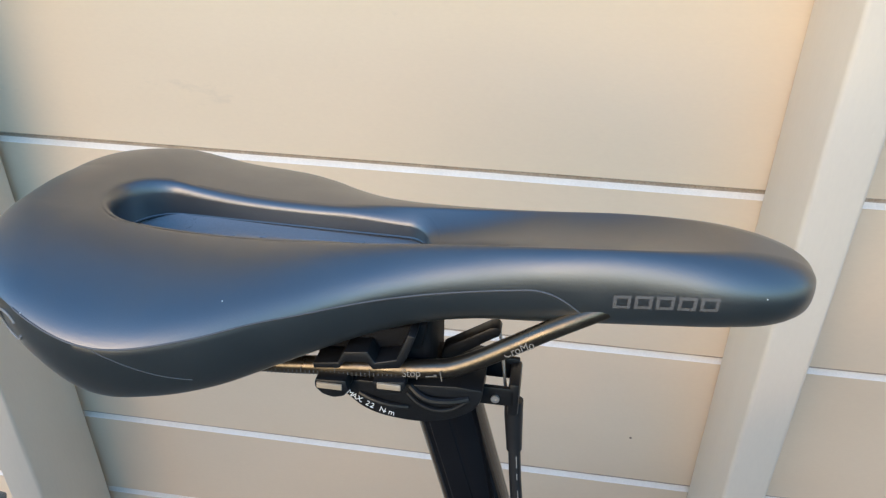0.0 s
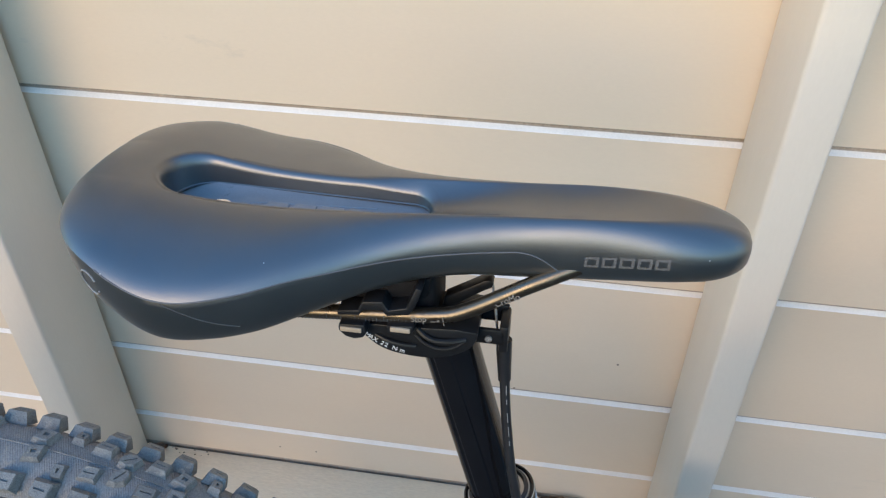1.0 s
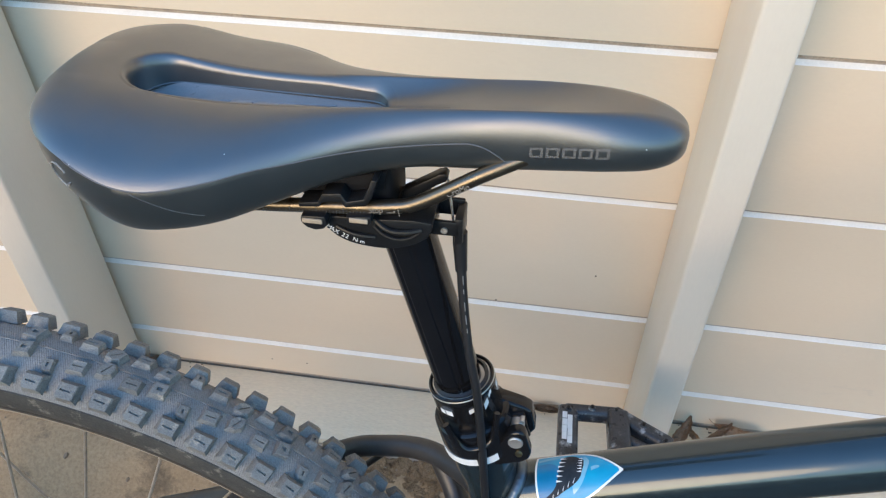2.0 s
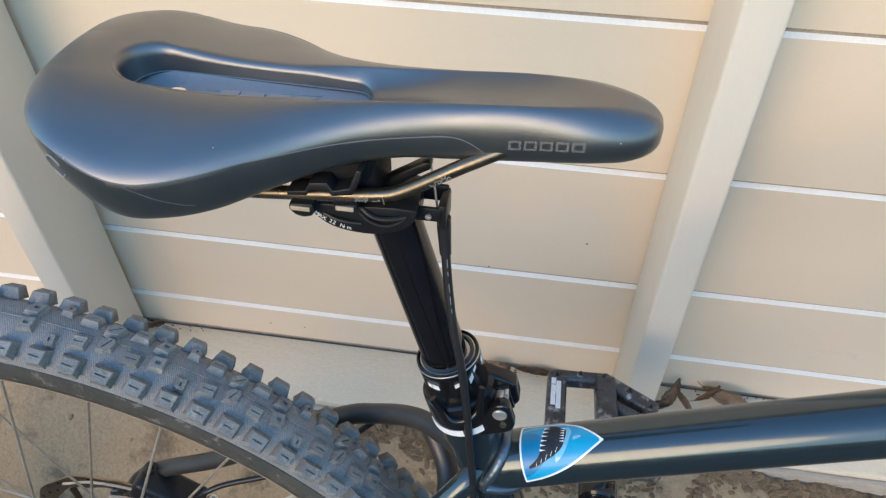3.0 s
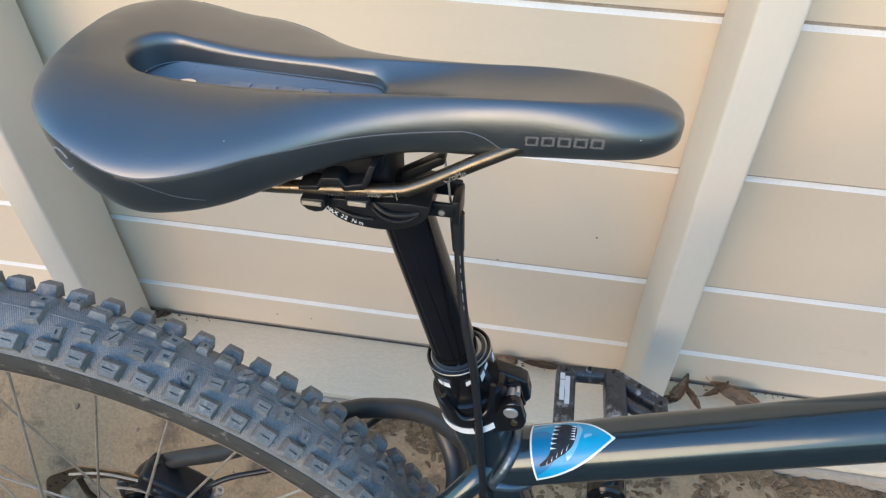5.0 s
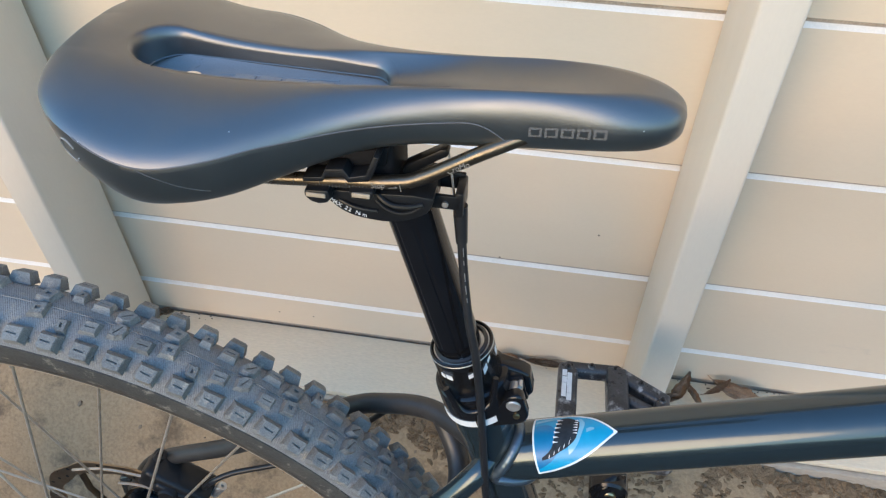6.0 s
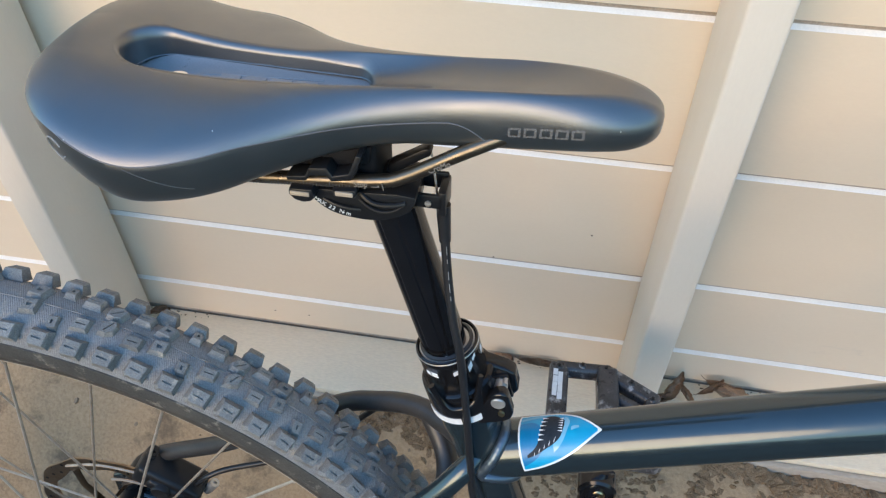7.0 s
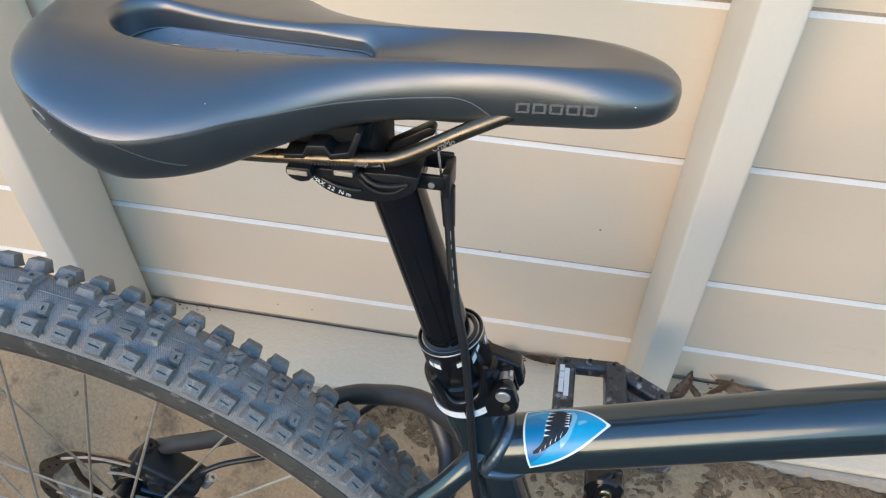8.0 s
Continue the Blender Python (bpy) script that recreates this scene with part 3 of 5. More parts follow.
def side_v(x, z):
    """The v on the drive side at which the cover has the height z."""
    lo, hi = 0.5, 1.95
    for _ in range(40):
        mid = (lo + hi) / 2
        lo, hi = (mid, hi) if saddle_at(x, -mid).z > z else (lo, mid)
    return -lo


# maker's mark on the side as five plain open blocks, and plain bars on the ridge
def side_block(x0, x1, z0, z1, rise):
    """A strip of print on the drive side, between two heights that climb by rise for each metre."""
    bm = bmesh.new()
    n = max(2, int((x1 - x0) / 0.0006))
    rows = [[bm.verts.new(saddle_at(x, side_v(x, z + rise * (x - 0.025)), 0.00016)) for z in (z0, (z0 + z1) / 2, z1)] for x in (x0 + (x1 - x0) * i / n for i in range(n + 1))]
    for a, b in zip(rows, rows[1:]):
        for j in range(2):
            bm.faces.new((a[j], a[j + 1], b[j + 1], b[j]))
    return bm


for k in range(5):
    x, w, t_ = 0.0252 + k * 0.0066, 0.0055, 0.0011
    for x0, x1, z0, z1 in ((x, x + w, 0.8636, 0.8647), (x, x + w, 0.8596, 0.8607), (x, x + t_, 0.8607, 0.8636), (x + w - t_, x + w, 0.8607, 0.8636)):
        part("side_mark", side_block(x0, x1, z0, z1, 0.11), PRINT_DARK, saddle, "grey printed bar")
for x0, x1 in ((-0.0285, -0.0240), (-0.0225, -0.0098)):
    bm = bmesh.new()
    rows = []
    for i in range(7):
        x = x0 + (x1 - x0) * i / 6
        rows.append([bm.verts.new((x, y, top_height(x, y) + 0.00014)) for y in (-0.0084 + 0.13 * x - w for w in (0.0010, 0.0003, -0.0004))])
    for a, b in zip(rows, rows[1:]):
        for j in range(2):
            bm.faces.new((a[j], a[j + 1], b[j + 1], b[j]))
    part("ridge_mark", bm, PRINT_DARK, saddle, "small grey printed bar")
ring = [(-0.1620 + 0.0048 * math.cos(q), 0.8515 - 0.0060 * math.sin(q)) for q in (math.pi * (0.15 + 1.7 * k / 30) for k in range(31))]
part("tail_mark", on_saddle([(x, side_v(x, z)) for x, z in ring], 0.00045, 6, 0.0003), PRINT_GREY, saddle, "small grey printed ring")

# specks of lint
for x, v in ((-0.1530, -0.93), (-0.095, -0.62), (0.071, -0.90)):
    bm = bmesh.new()
    bmesh.ops.create_icosphere(bm, subdivisions=1, radius=0.00026, matrix=Matrix.Translation(saddle_at(x, v, 0.0001)))
    part("lint", bm, PRINT_WHITE, saddle)

# moulded underside
bm = bmesh.new()
rows = []
for i in range(31):
    x = -0.110 + 0.145 * i / 30
    hw = curve_at(x, HALF) * 0.80
    z = curve_at(x, SKIRT) + 0.0085
    rows.append([bm.verts.new((x, hw * k / 6, z + 0.004 * (1 - (k / 6) ** 2))) for k in range(-6, 7)])
for a, b in zip(rows, rows[1:]):
    for k in range(12):
        bm.faces.new((a[k], a[k + 1], b[k + 1], b[k]))
bmesh.ops.solidify(bm, geom=bm.faces[:], thickness=0.0015)
part("underside", bm, MATTE_BLACK, saddle, "black moulded underside")

# rails
for s in (-1, 1):
    pts = spline([(-0.172, s * 0.030, 0.846), (-0.150, s * 0.028, 0.828), (-0.125, s * 0.0235, 0.8205), (-0.0955, s * 0.022, 0.8205), (-0.062, s * 0.022, 0.8243), (-0.034, s * 0.022, 0.8278), (-0.020, s * 0.0215, 0.8322),
                  (0.008, s * 0.019, 0.8490), (0.030, s * 0.014, 0.8590), (0.050, s * 0.010, 0.8640)], 10)
    part("rail", tube(bmesh.new(), pts, 0.0034, 14), RAIL, saddle, "bronze-tinted steel saddle rail")
# writing and scale on the near rail
tilt = Matrix.Rotation(radians(66), 4, 'X')
slope = math.atan2(0.0061, 0.035)
R = Matrix.Translation((-0.0425, -0.0261, 0.8258)) @ Matrix.Rotation(-slope, 4, 'Y') @ tilt
letters("rail_word", "Stop", 0.0037, PRINT_RAIL, saddle, R)
R = Matrix.Translation((-0.0345, -0.0260, 0.8264)) @ Matrix.Rotation(-slope, 4, 'Y')
bm = bmesh.new()
box(bm, 0.0005, 0.0045, -0.0002, 0.0, 0.0006, 0.0010, m=R)
box(bm, 0.0035, 0.0045, -0.0002, 0.0, 0.0010, 0.0016, m=R)
box(bm, 0.0058, 0.0062, -0.0002, 0.0, -0.0012, 0.0028, m=R)
part("rail_arrow", bm, PRINT_RAIL, saddle)
bm = bmesh.new()
for k in range(31):
    x = -0.093 + k * 0.0016
    tall = 0.0032 if k % 8 == 0 else 0.0016
    box(bm, x, x + 0.00028, -0.02552, -0.02535, 0.8206 + 0.115 * (x + 0.0955) - 0.0020, 0.8206 + 0.115 * (x + 0.0955) - 0.0020 + tall)
part("rail_scale", bm, PRINT_DARK, saddle)
R = Matrix.Translation((-0.0075, -0.0244, 0.8380)) @ Matrix.Rotation(-math.atan2(0.0150, 0.026), 4, 'Y') @ tilt
letters("rail_word", "CroMo", 0.0038, PRINT_RAIL, saddle, R)

# -- seat post --
P = Matrix.Translation((-0.0032, 0, 0.70)) @ Matrix.Rotation(-math.atan(0.275), 4, 'Y')


def post_tube():
    """A round tube with three shallow guide grooves along it."""
    bm = bmesh.new()
    rings = []
    for h in [-0.06 + 0.172 * k / 12 for k in range(13)]:
        ring = []
        for k in range(144):
            a = 2 * math.pi * k / 144
            dip = max(math.exp(-((a - radians(c)) / radians(4.2)) ** 4) for c in (238, 285, 40))
            r = 0.0131 - 0.0008 * dip
            ring.append(bm.verts.new(P @ Vector((r * math.cos(a), r * math.sin(a), h))))
        rings.append(ring)
    for a, b in zip(rings, rings[1:]):
        for k in range(144):
            bm.faces.new((a[k], a[(k + 1) % 144], b[(k + 1) % 144], b[k]))
    bm.faces.new(rings[0])
    bm.faces.new(rings[-1])
    return bm


stanchion = part("seat_post", post_tube(), STANCHION, bike, "polished black dropper seat post")
# head with cradle and clamps
bm = bmesh.new()
lower = spline([(-0.0745, 0, 0.8170), (-0.0715, 0, 0.8150), (-0.0657, 0, 0.8133), (-0.0601, 0, 0.8086), (-0.0544, 0, 0.8058), (-0.0478, 0, 0.8044), (-0.0396, 0, 0.8039), (-0.0337, 0, 0.8046), (-0.0263, 0, 0.8068), (-0.0189, 0, 0.8115), (-0.0160, 0, 0.8169), (-0.0158, 0, 0.8205)], 3)
cradle = [(p.x, p.z) for p in lower] + [(-0.0250, 0.8212), (-0.0420, 0.8200), (-0.0600, 0.8195)]
slab(bm, cradle, -0.0205, 0.0080, 0.0016)
part("head", bm, ANODIZED, stanchion, "black forged seat post head")
# lower lugs that carry the rail
for s in (-1, 1):
    y0, y1 = sorted((s * 0.0180, s * 0.0268))
    for outline in ([(-0.0745, 0.8226), (-0.0750, 0.8190), (-0.0720, 0.8160), (-0.0680, 0.8150), (-0.0640, 0.8160), (-0.0622, 0.8190), (-0.0632, 0.8232)],
                    [(-0.0540, 0.8242), (-0.0530, 0.8200), (-0.0440, 0.8196), (-0.0418, 0.8226), (-0.0422, 0.8255)]):
        part("lower_clamp", slab(bmesh.new(), outline, y0, y1, 0.0012), ANODIZED, stanchion)
for s in (-1, 1):
    y0, y1 = sorted((s * 0.0165, s * 0.0262))
    zig = [(-0.0748, 0.8268), (-0.0654, 0.8278), (-0.0636, 0.8308), (-0.0556, 0.8316), (-0.0535, 0.8288), (-0.0440, 0.8306), (-0.0415, 0.8350), (-0.0385, 0.8440), (-0.0412, 0.8444), (-0.0452, 0.8340), (-0.0528, 0.8318), (-0.0552, 0.8360),
           (-0.0636, 0.8350), (-0.0658, 0.8303), (-0.0748, 0.8292)]
    part("upper_clamp", slab(bmesh.new(), zig, y0, y1, 0.0005), ANODIZED, stanchion)
bm = slab(bmesh.new(), [(-0.0760, 0.8290), (-0.0380, 0.8330), (-0.0360, 0.8440), (-0.0500, 0.8400), (-0.0740, 0.8370)], -0.0170, 0.0170, 0.0015)
part("clamp_yoke", bm, MATTE_BLACK, stanchion)
part("clamp_block", box(bmesh.new(), -0.0770, -0.0350, -0.0150, 0.0195, 0.8120, 0.8460, 0.003, None, 3), MATTE_BLACK, stanchion)
# pale plates painted where the lug faces catch warm light
for x0, x1, z0, z1 in ((-0.0738, -0.0645, 0.8192, 0.8216), (-0.0520, -0.0435, 0.8218, 0.8242)):
    part("clamp_liner", box(bmesh.new(), x0, x1, -0.0274, -0.0262, z0, z1, 0.0004), DUST_AND_GLINT, stanchion)
x, z = -0.070, 0.8415
bm = bmesh.new()
lathe(bm, [(0.0042, 0.0), (0.0045, 0.001), (0.0045, 0.006), (0.0025, 0.0065), (0.0025, 0.004)], Matrix.Translation((x, 0, z - 0.004)) @ Matrix.Rotation(radians(-8), 4, 'Y'), 18)
tube(bm, [(x, 0, z - 0.022), (x, 0, z)], 0.0025, 10)
part("clamp_bolt", bm, GLOSS_BLACK, stanchion)
# raised ribs on the cheek of the head
for pts, r in (([(-0.0600, -0.0205, 0.8142), (-0.0540, -0.0215, 0.8122), (-0.0480, -0.0215, 0.8110), (-0.0420, -0.0208, 0.8104)], 0.0010),
               ([(-0.0415, -0.0205, 0.8195), (-0.0375, -0.0218, 0.8168), (-0.0330, -0.0222, 0.8155), (-0.0260, -0.0218, 0.8158), (-0.0205, -0.0205, 0.8168)], 0.0012),
               ([(-0.0425, -0.0205, 0.8165), (-0.0380, -0.0215, 0.8130), (-0.0320, -0.0218, 0.8112), (-0.0260, -0.0214, 0.8122), (-0.0205, -0.0205, 0.8160)], 0.0008)):
    part("head_rib", tube(bmesh.new(), spline(pts, 8), r, 8), ANODIZED, stanchion)
word = "MAX.22 N-m"
for k, ch in enumerate(word):
    if ch == " ":
        continue
    u = k / (len(word) - 1)
    x, z = -0.0650 + 0.0154 * u, 0.8132 - 0.0074 * u + 0.0010 * ((2 * u - 1) ** 2 - 1)
    ang = math.atan2(-0.0074 + 0.0040 * (2 * u - 1), 0.0154)
    letters("torque_mark", ch, 0.0031, PRINT_WHITE, stanchion, Matrix.Translation((x, -0.0208, z + 0.0003)) @ Matrix.Rotation(-ang, 4, 'Y') @ Matrix.Rotation(radians(88), 4, 'X'))
# remote cable clip in front of the head
bm = bmesh.new()
box(bm, -0.0190, -0.0045, -0.0095, -0.0072, 0.8065, 0.8145, 0.0008)
box(bm, -0.0190, -0.0040, 0.0050, 0.0072, 0.8085, 0.8180, 0.0008)
box(bm, -0.0072, -0.0030, -0.0095, 0.0072, 0.8020, 0.8165, 0.0012)
box(bm, -0.0200, -0.0165, -0.0095, 0.0072, 0.8065, 0.8150, 0.0008)
part("cable_clip", bm, ANODIZED, stanchion)
bm = lathe(bmesh.new(), [(0.0014, 0.0), (0.0016, 0.0004), (0.0016, 0.0012), (0.0007, 0.0013), (0.0007, 0.0006)], Matrix.Translation((-0.0117, -0.0094, 0.8100)) @ Matrix.Rotation(radians(90), 4, 'X'), 16)
part("clip_screw", bm, STEEL, stanchion)
bm = tube(bmesh.new(), [(-0.0085, -0.002, 0.809), (-0.0100, -0.001, 0.820), (-0.0122, 0.000, 0.8345)], 0.0006, 8)
part("inner_wire", bm, STEEL, stanchion)
bm = slab(bmesh.new(), [(-0.0335, 0.8205), (-0.0290, 0.8205), (-0.0215, 0.8262), (-0.0150, 0.8308), (-0.0120, 0.8325), (-0.0112, 0.8348), (-0.0128, 0.8366), (-0.0155, 0.8360), (-0.0235, 0.8308), (-0.0325, 0.8252)], -0.0035, 0.0035, 0.0009)
part("actuator_arm", bm, ANODIZED, stanchion)
path = spline([(-0.0050, -0.0045, 0.8050), (-0.0042, -0.0055, 0.7950), (-0.0015, -0.0100, 0.7680), (0.0030, -0.0165, 0.7400), (0.0080, -0.0205, 0.7180), (0.0115, -0.0215, 0.6900), (0.0145, -0.0235, 0.6620), (0.0185, -0.0235, 0.6150), (0.0230, -0.0225, 0.5700), (0.045, -0.022, 0.480), (0.075, -0.024, 0.360), (0.095, -0.026, 0.300)], 12)
part("cable", tube(bmesh.new(), path, 0.0024, 12), RUBBER_CABLE, bike, "black dropper post cable")
part("ferrule", tube(bmesh.new(), [(-0.0050, -0.0042, 0.8060), (-0.0047, -0.0048, 0.8000), (-0.0041, -0.0058, 0.7930), (-0.0034, -0.0070, 0.7850)], [0.0036, 0.0036, 0.0033, 0.0030], 14), RUBBER_CABLE, bike)
# short pale grey dashes along one side of the housing
bm = bmesh.new()
for k in range(7):
    a, b = path[12 + k * 3], path[12 + k * 3 + (2 if k % 3 else 1)]
    off = Vector((0.0008, -0.0022, 0.0008))
    tube(bm, [a + off, b + off], 0.00022, 5)
part("cable_print", bm, PRINT_GREY, bike)

# collar of the lower post
POST = P
P = POST @ Matrix.Translation((0.0016, 0, -0.0008))
bm = lathe(bmesh.new(), [(0.0150, -0.0005), (0.0165, 0.0026), (0.0176, 0.0038), (0.0185, 0.0033), (0.0189, 0.0022), (0.0189, -0.0012), (0.0186, -0.0017), (0.0186, -0.0360), (0.0160, -0.0380)], P, 56)
collar = part("collar", bm, GLOSS_BLACK, bike, "gloss black dropper collar with plain white marks")
part("wiper_seal", lathe(bmesh.new(), [(0.0133, 0.0025), (0.0142, 0.0045), (0.0158, 0.0036), (0.0158, -0.0015), (0.0133, -0.0015)], P, 48), RUBBER_CABLE, collar)
part("collar_line", lathe(bmesh.new(), [(0.01885, 0.0026), (0.01905, 0.0023), (0.01905, 0.0019), (0.01885, 0.0017)], P, 56), STEEL, collar)


def round_patch(m, r, a0, a1, h0, h1, n=6, slant=0.0, thick=0.0003):
    """A thin curved plate on a tube round z; angles in degrees."""
    bm = bmesh.new()
    rows = []
    for i in range(n + 1):
        a = radians(a0 + (a1 - a0) * i / n)
        rows.append([bm.verts.new(m @ Vector(((r + d) * math.cos(a), (r + d) * math.sin(a), h + slant * i / n))) for d, h in ((0, h0), (thick, h0), (thick, h1), (0, h1))])
    for a, b in zip(rows, rows[1:]):
        for j in range(3):
            bm.faces.new((a[j], a[j + 1], b[j + 1], b[j]))
    return bm


for a0, a1, h0, h1, slant in ((-128, -119, -0.0078, -0.0050, -0.0006), (-117, -104, -0.0084, -0.0050, -0.0004), (-75, -66, -0.0080, -0.0052, 0.0008), (-47, -37, -0.0096, -0.0056, 0.0030), (-34, -25, -0.0040, -0.0014, 0.0022), (-6, 4, -0.0070, -0.0030, 0.0020)):
    part("collar_mark", round_patch(P, 0.0186, a0, a1, h0, h1, slant=slant), PRINT_WHITE, collar)

# seat clamp with ears and bolt
P = POST @ Matrix.Translation((0.0016, 0, 0.0105))
bm = lathe(bmesh.new(), [(0.0190, -0.0330), (0.0205, -0.0332), (0.0220, -0.0345), (0.0222, -0.0370), (0.0222, -0.0560), (0.0212, -0.0590), (0.0186, -0.0592)], P, 56)
clamp = part("seat_clamp", bm, GLOSS_BLACK, bike, "black seat clamp with two bolts")
EARS = ((-0.0162, -0.0085, [(0.0080, -0.0430), (0.0150, -0.0385), (0.0205, -0.0318), (0.0255, -0.0284), (0.0305, -0.0282), (0.0328, -0.0312), (0.0332, -0.0470), (0.0305, -0.0520), (0.0250, -0.0545), (0.0100, -0.0560)]),
        (0.0020, 0.0125, [(0.0130, -0.0190), (0.0185, -0.0205), (0.0312, -0.0285), (0.0350, -0.0325), (0.0345, -0.0475), (0.0290, -0.0530), (0.0150, -0.0500)]))
for y0, y1, outline in EARS:
    part("clamp_ear", slab(bmesh.new(), outline, y0, y1, 0.0018, POST, 3), GLOSS_BLACK, clamp)
for x, h, r, mat in ((0.0262, -0.0360, 0.0043, STEEL), (0.0262, -0.0455, 0.0021, BRASS)):
    bm = lathe(bmesh.new(), [(0.0002, 0.0008), (r * 0.3, 0.0009), (r * 0.9, 0.0010), (r, 0.0005), (r, -0.022), (0.0005, -0.022)], POST @ Matrix.Translation((x, -0.0163, h)) @ Matrix.Rotation(radians(90), 4, 'X'), 20)
    part("clamp_pin", bm, mat, clamp)
part("clamp_core", box(bmesh.new(), 0.0140, 0.0312, -0.0010, 0.0110, -0.0500, -0.0305, 0.001, POST), GLOSS_BLACK, clamp)
part("clamp_barrel", tube(bmesh.new(), [POST @ Vector((0.0297, -0.0052, -0.0325)), POST @ Vector((0.0297, 0.0000, -0.0325))], 0.0014, 12), STEEL, clamp)
for a0, a1 in ((-152, -86), (-78, -54)):
    part("clamp_stripe", round_patch(P, 0.0222, a0, a1, -0.0578, -0.0528, 12), PRINT_WHITE, clamp, "white painted stripe")
bm = bmesh.new()
strap = [P @ Vector((0.0238 * math.cos(radians(a)), 0.0238 * math.sin(radians(a)), h - 0.0105)) for a, h in ((-112, -0.0115), (-107, -0.020), (-100, -0.0275), (-90, -0.0310), (-74, -0.0310), (-58, -0.0285), (-47, -0.021), (-38, -0.0125))]
tube(bm, spline(strap, 5), 0.0021, 10, squash=0.8)
part("cable_guide", bm, GLOSS_BLACK, clamp)

P = POST

# -- frame tubes --
bm = lathe(bmesh.new(), [(0.0172, -0.425), (0.0172, -0.075), (0.0186, -0.064), (0.0186, -0.045)], P, 40)
part("seat_tube", bm, FRAME, bike)
TT = math.atan(0.41)
T = Matrix.Translation((0.0535, 0, 0.6115)) @ Matrix.Rotation(-TT, 4, 'Y') @ Matrix.Rotation(radians(90), 4, 'Y')
TOP0, TOP1 = Vector((0.022, 0, 0.5985)), Vector((0.500, 0, 0.7945))
tt_pts = [TOP0.lerp(TOP1, k / 20) for k in range(21)]
top_tube = part("top_tube", tube(bmesh.new(), tt_pts, 0.0190, 48), FRAME, bike, "glossy dark teal-grey top tube")
HEAD = Matrix.Translation((0.520, 0, 0.760)) @ Matrix.Rotation(radians(-24), 4, 'Y')
part("head_tube", lathe(bmesh.new(), [(0.020, -0.075), (0.0225, -0.074), (0.0225, -0.060), (0.0205, -0.055), (0.0200, 0.045), (0.0225, 0.050), (0.0225, 0.060), (0.020, 0.061)], HEAD, 36), FRAME, bike)
part("down_tube", tube(bmesh.new(), spline([(0.530, 0, 0.715), (0.34, 0, 0.530), (0.100, 0, 0.305)], 10), 0.0225, 32), FRAME, bike)
BB = Vector((0.0975, 0, 0.298))
part("bottom_bracket", lathe(bmesh.new(), [(0.014, -0.037), (0.021, -0.0365), (0.0215, -0.034), (0.0215, 0.034), (0.021, 0.0365), (0.014, 0.037)], Matrix.Translation(BB) @ Matrix.Rotation(radians(90), 4, 'X'), 32), FRAME, bike)
AXLE = Vector((-0.325, 0.001, 0.335))
near_stay = spline([(0.022, -0.010, 0.6100), (0.012, -0.021, 0.6000), (-0.012, -0.032, 0.5720), (-0.060, -0.044, 0.5250), (-0.180, -0.060, 0.4330), (-0.325, -0.068, 0.3420)], 10)
part("seat_stay", tube(bmesh.new(), near_stay, 0.0078, 24), FRAME, bike)
far_stay = spline([(0.012, 0.012, 0.5880), (-0.008, 0.030, 0.5815), (-0.030, 0.044, 0.5755), (-0.060, 0.052, 0.5640), (-0.100, 0.057, 0.5420), (-0.200, 0.062, 0.4600), (-0.290, 0.066, 0.4050), (-0.330, 0.068, 0.3420)], 10)
part("seat_stay", tube(bmesh.new(), far_stay, 0.0078, 24), DUSTY_BLACK, bike, "dusty dark seat stay")
for s in (-1, 1):
    part("chain_stay", tube(bmesh.new(), spline([(0.090, s * 0.018, 0.298), (0.030, s * 0.032, 0.300), (-0.060, s * 0.046, 0.308), (-0.325, s * 0.066, 0.330)], 10), 0.0095, 20, squash=0.8), FRAME, bike)
    bm = slab(bmesh.new(), [(-0.345, 0.320), (-0.320, 0.312), (-0.290, 0.325), (-0.295, 0.352), (-0.318, 0.372), (-0.342, 0.360)], s * 0.068 - 0.003, s * 0.068 + 0.003, 0.0015)
    part("dropout", bm, FRAME, bike)
# bridge between the stays, and weld beads at the tube joints
bm = bmesh.new()
tube(bm, spline([(-0.018, -0.032, 0.572), (-0.004, -0.018, 0.556), (0.000, 0.0, 0.552), (-0.004, 0.020, 0.560), (-0.020, 0.040, 0.580)], 8), 0.0080, 16, squash=1.0)
part("stay_bridge", bm, DUSTY_BLACK, bike)
bm = bmesh.new()
weld = []
for k in range(240):
    a = 2 * math.pi * k / 240
    y = 0.0190 * math.sin(a)
    weld.append(T @ Vector((0.0190 * math.cos(a), y, -0.0315 + 1.08 * math.sqrt(max(0.0188 ** 2 - y * y, 0.0)) + 0.0015)))
tube(bm, weld, [0.0036 + 0.00005 * math.cos(k * 2 * math.pi / 6) for k in range(240)], 12, closed=True)
part("weld_bead", bm, WELD, bike, "rippled weld bead, tinted blue-grey for the sky it reflects")

# sticker on the top tube: plain shapes
def tube_patch(s_vals, lo, hi, r, n=14):
    """A patch on the top tube between two angle curves; 0 faces the drive side, 90 up."""
    bm = bmesh.new()
    rows = []
    for s in s_vals:
        row = []
        for j in range(n + 1):
            a = radians(lo(s) + (hi(s) - lo(s)) * j / n)
            row.append(bm.verts.new(T @ Vector((-r * math.sin(a), -r * math.cos(a), s))))
        rows.append(row)
    for a, b in zip(rows, rows[1:]):
        for j in range(n):
            bm.faces.new((a[j], a[j + 1], b[j + 1], b[j]))
    return bm


def steps(a, b, n):
    return [a + (b - a) * k / n for k in range(n + 1)]


def st_lo(s):
    return curve_at(s, [(-0.001, 0), (0.010, 6), (0.022, 18), (0.032, 32), (0.042, 50), (0.049, 64), (0.0525, 71)])


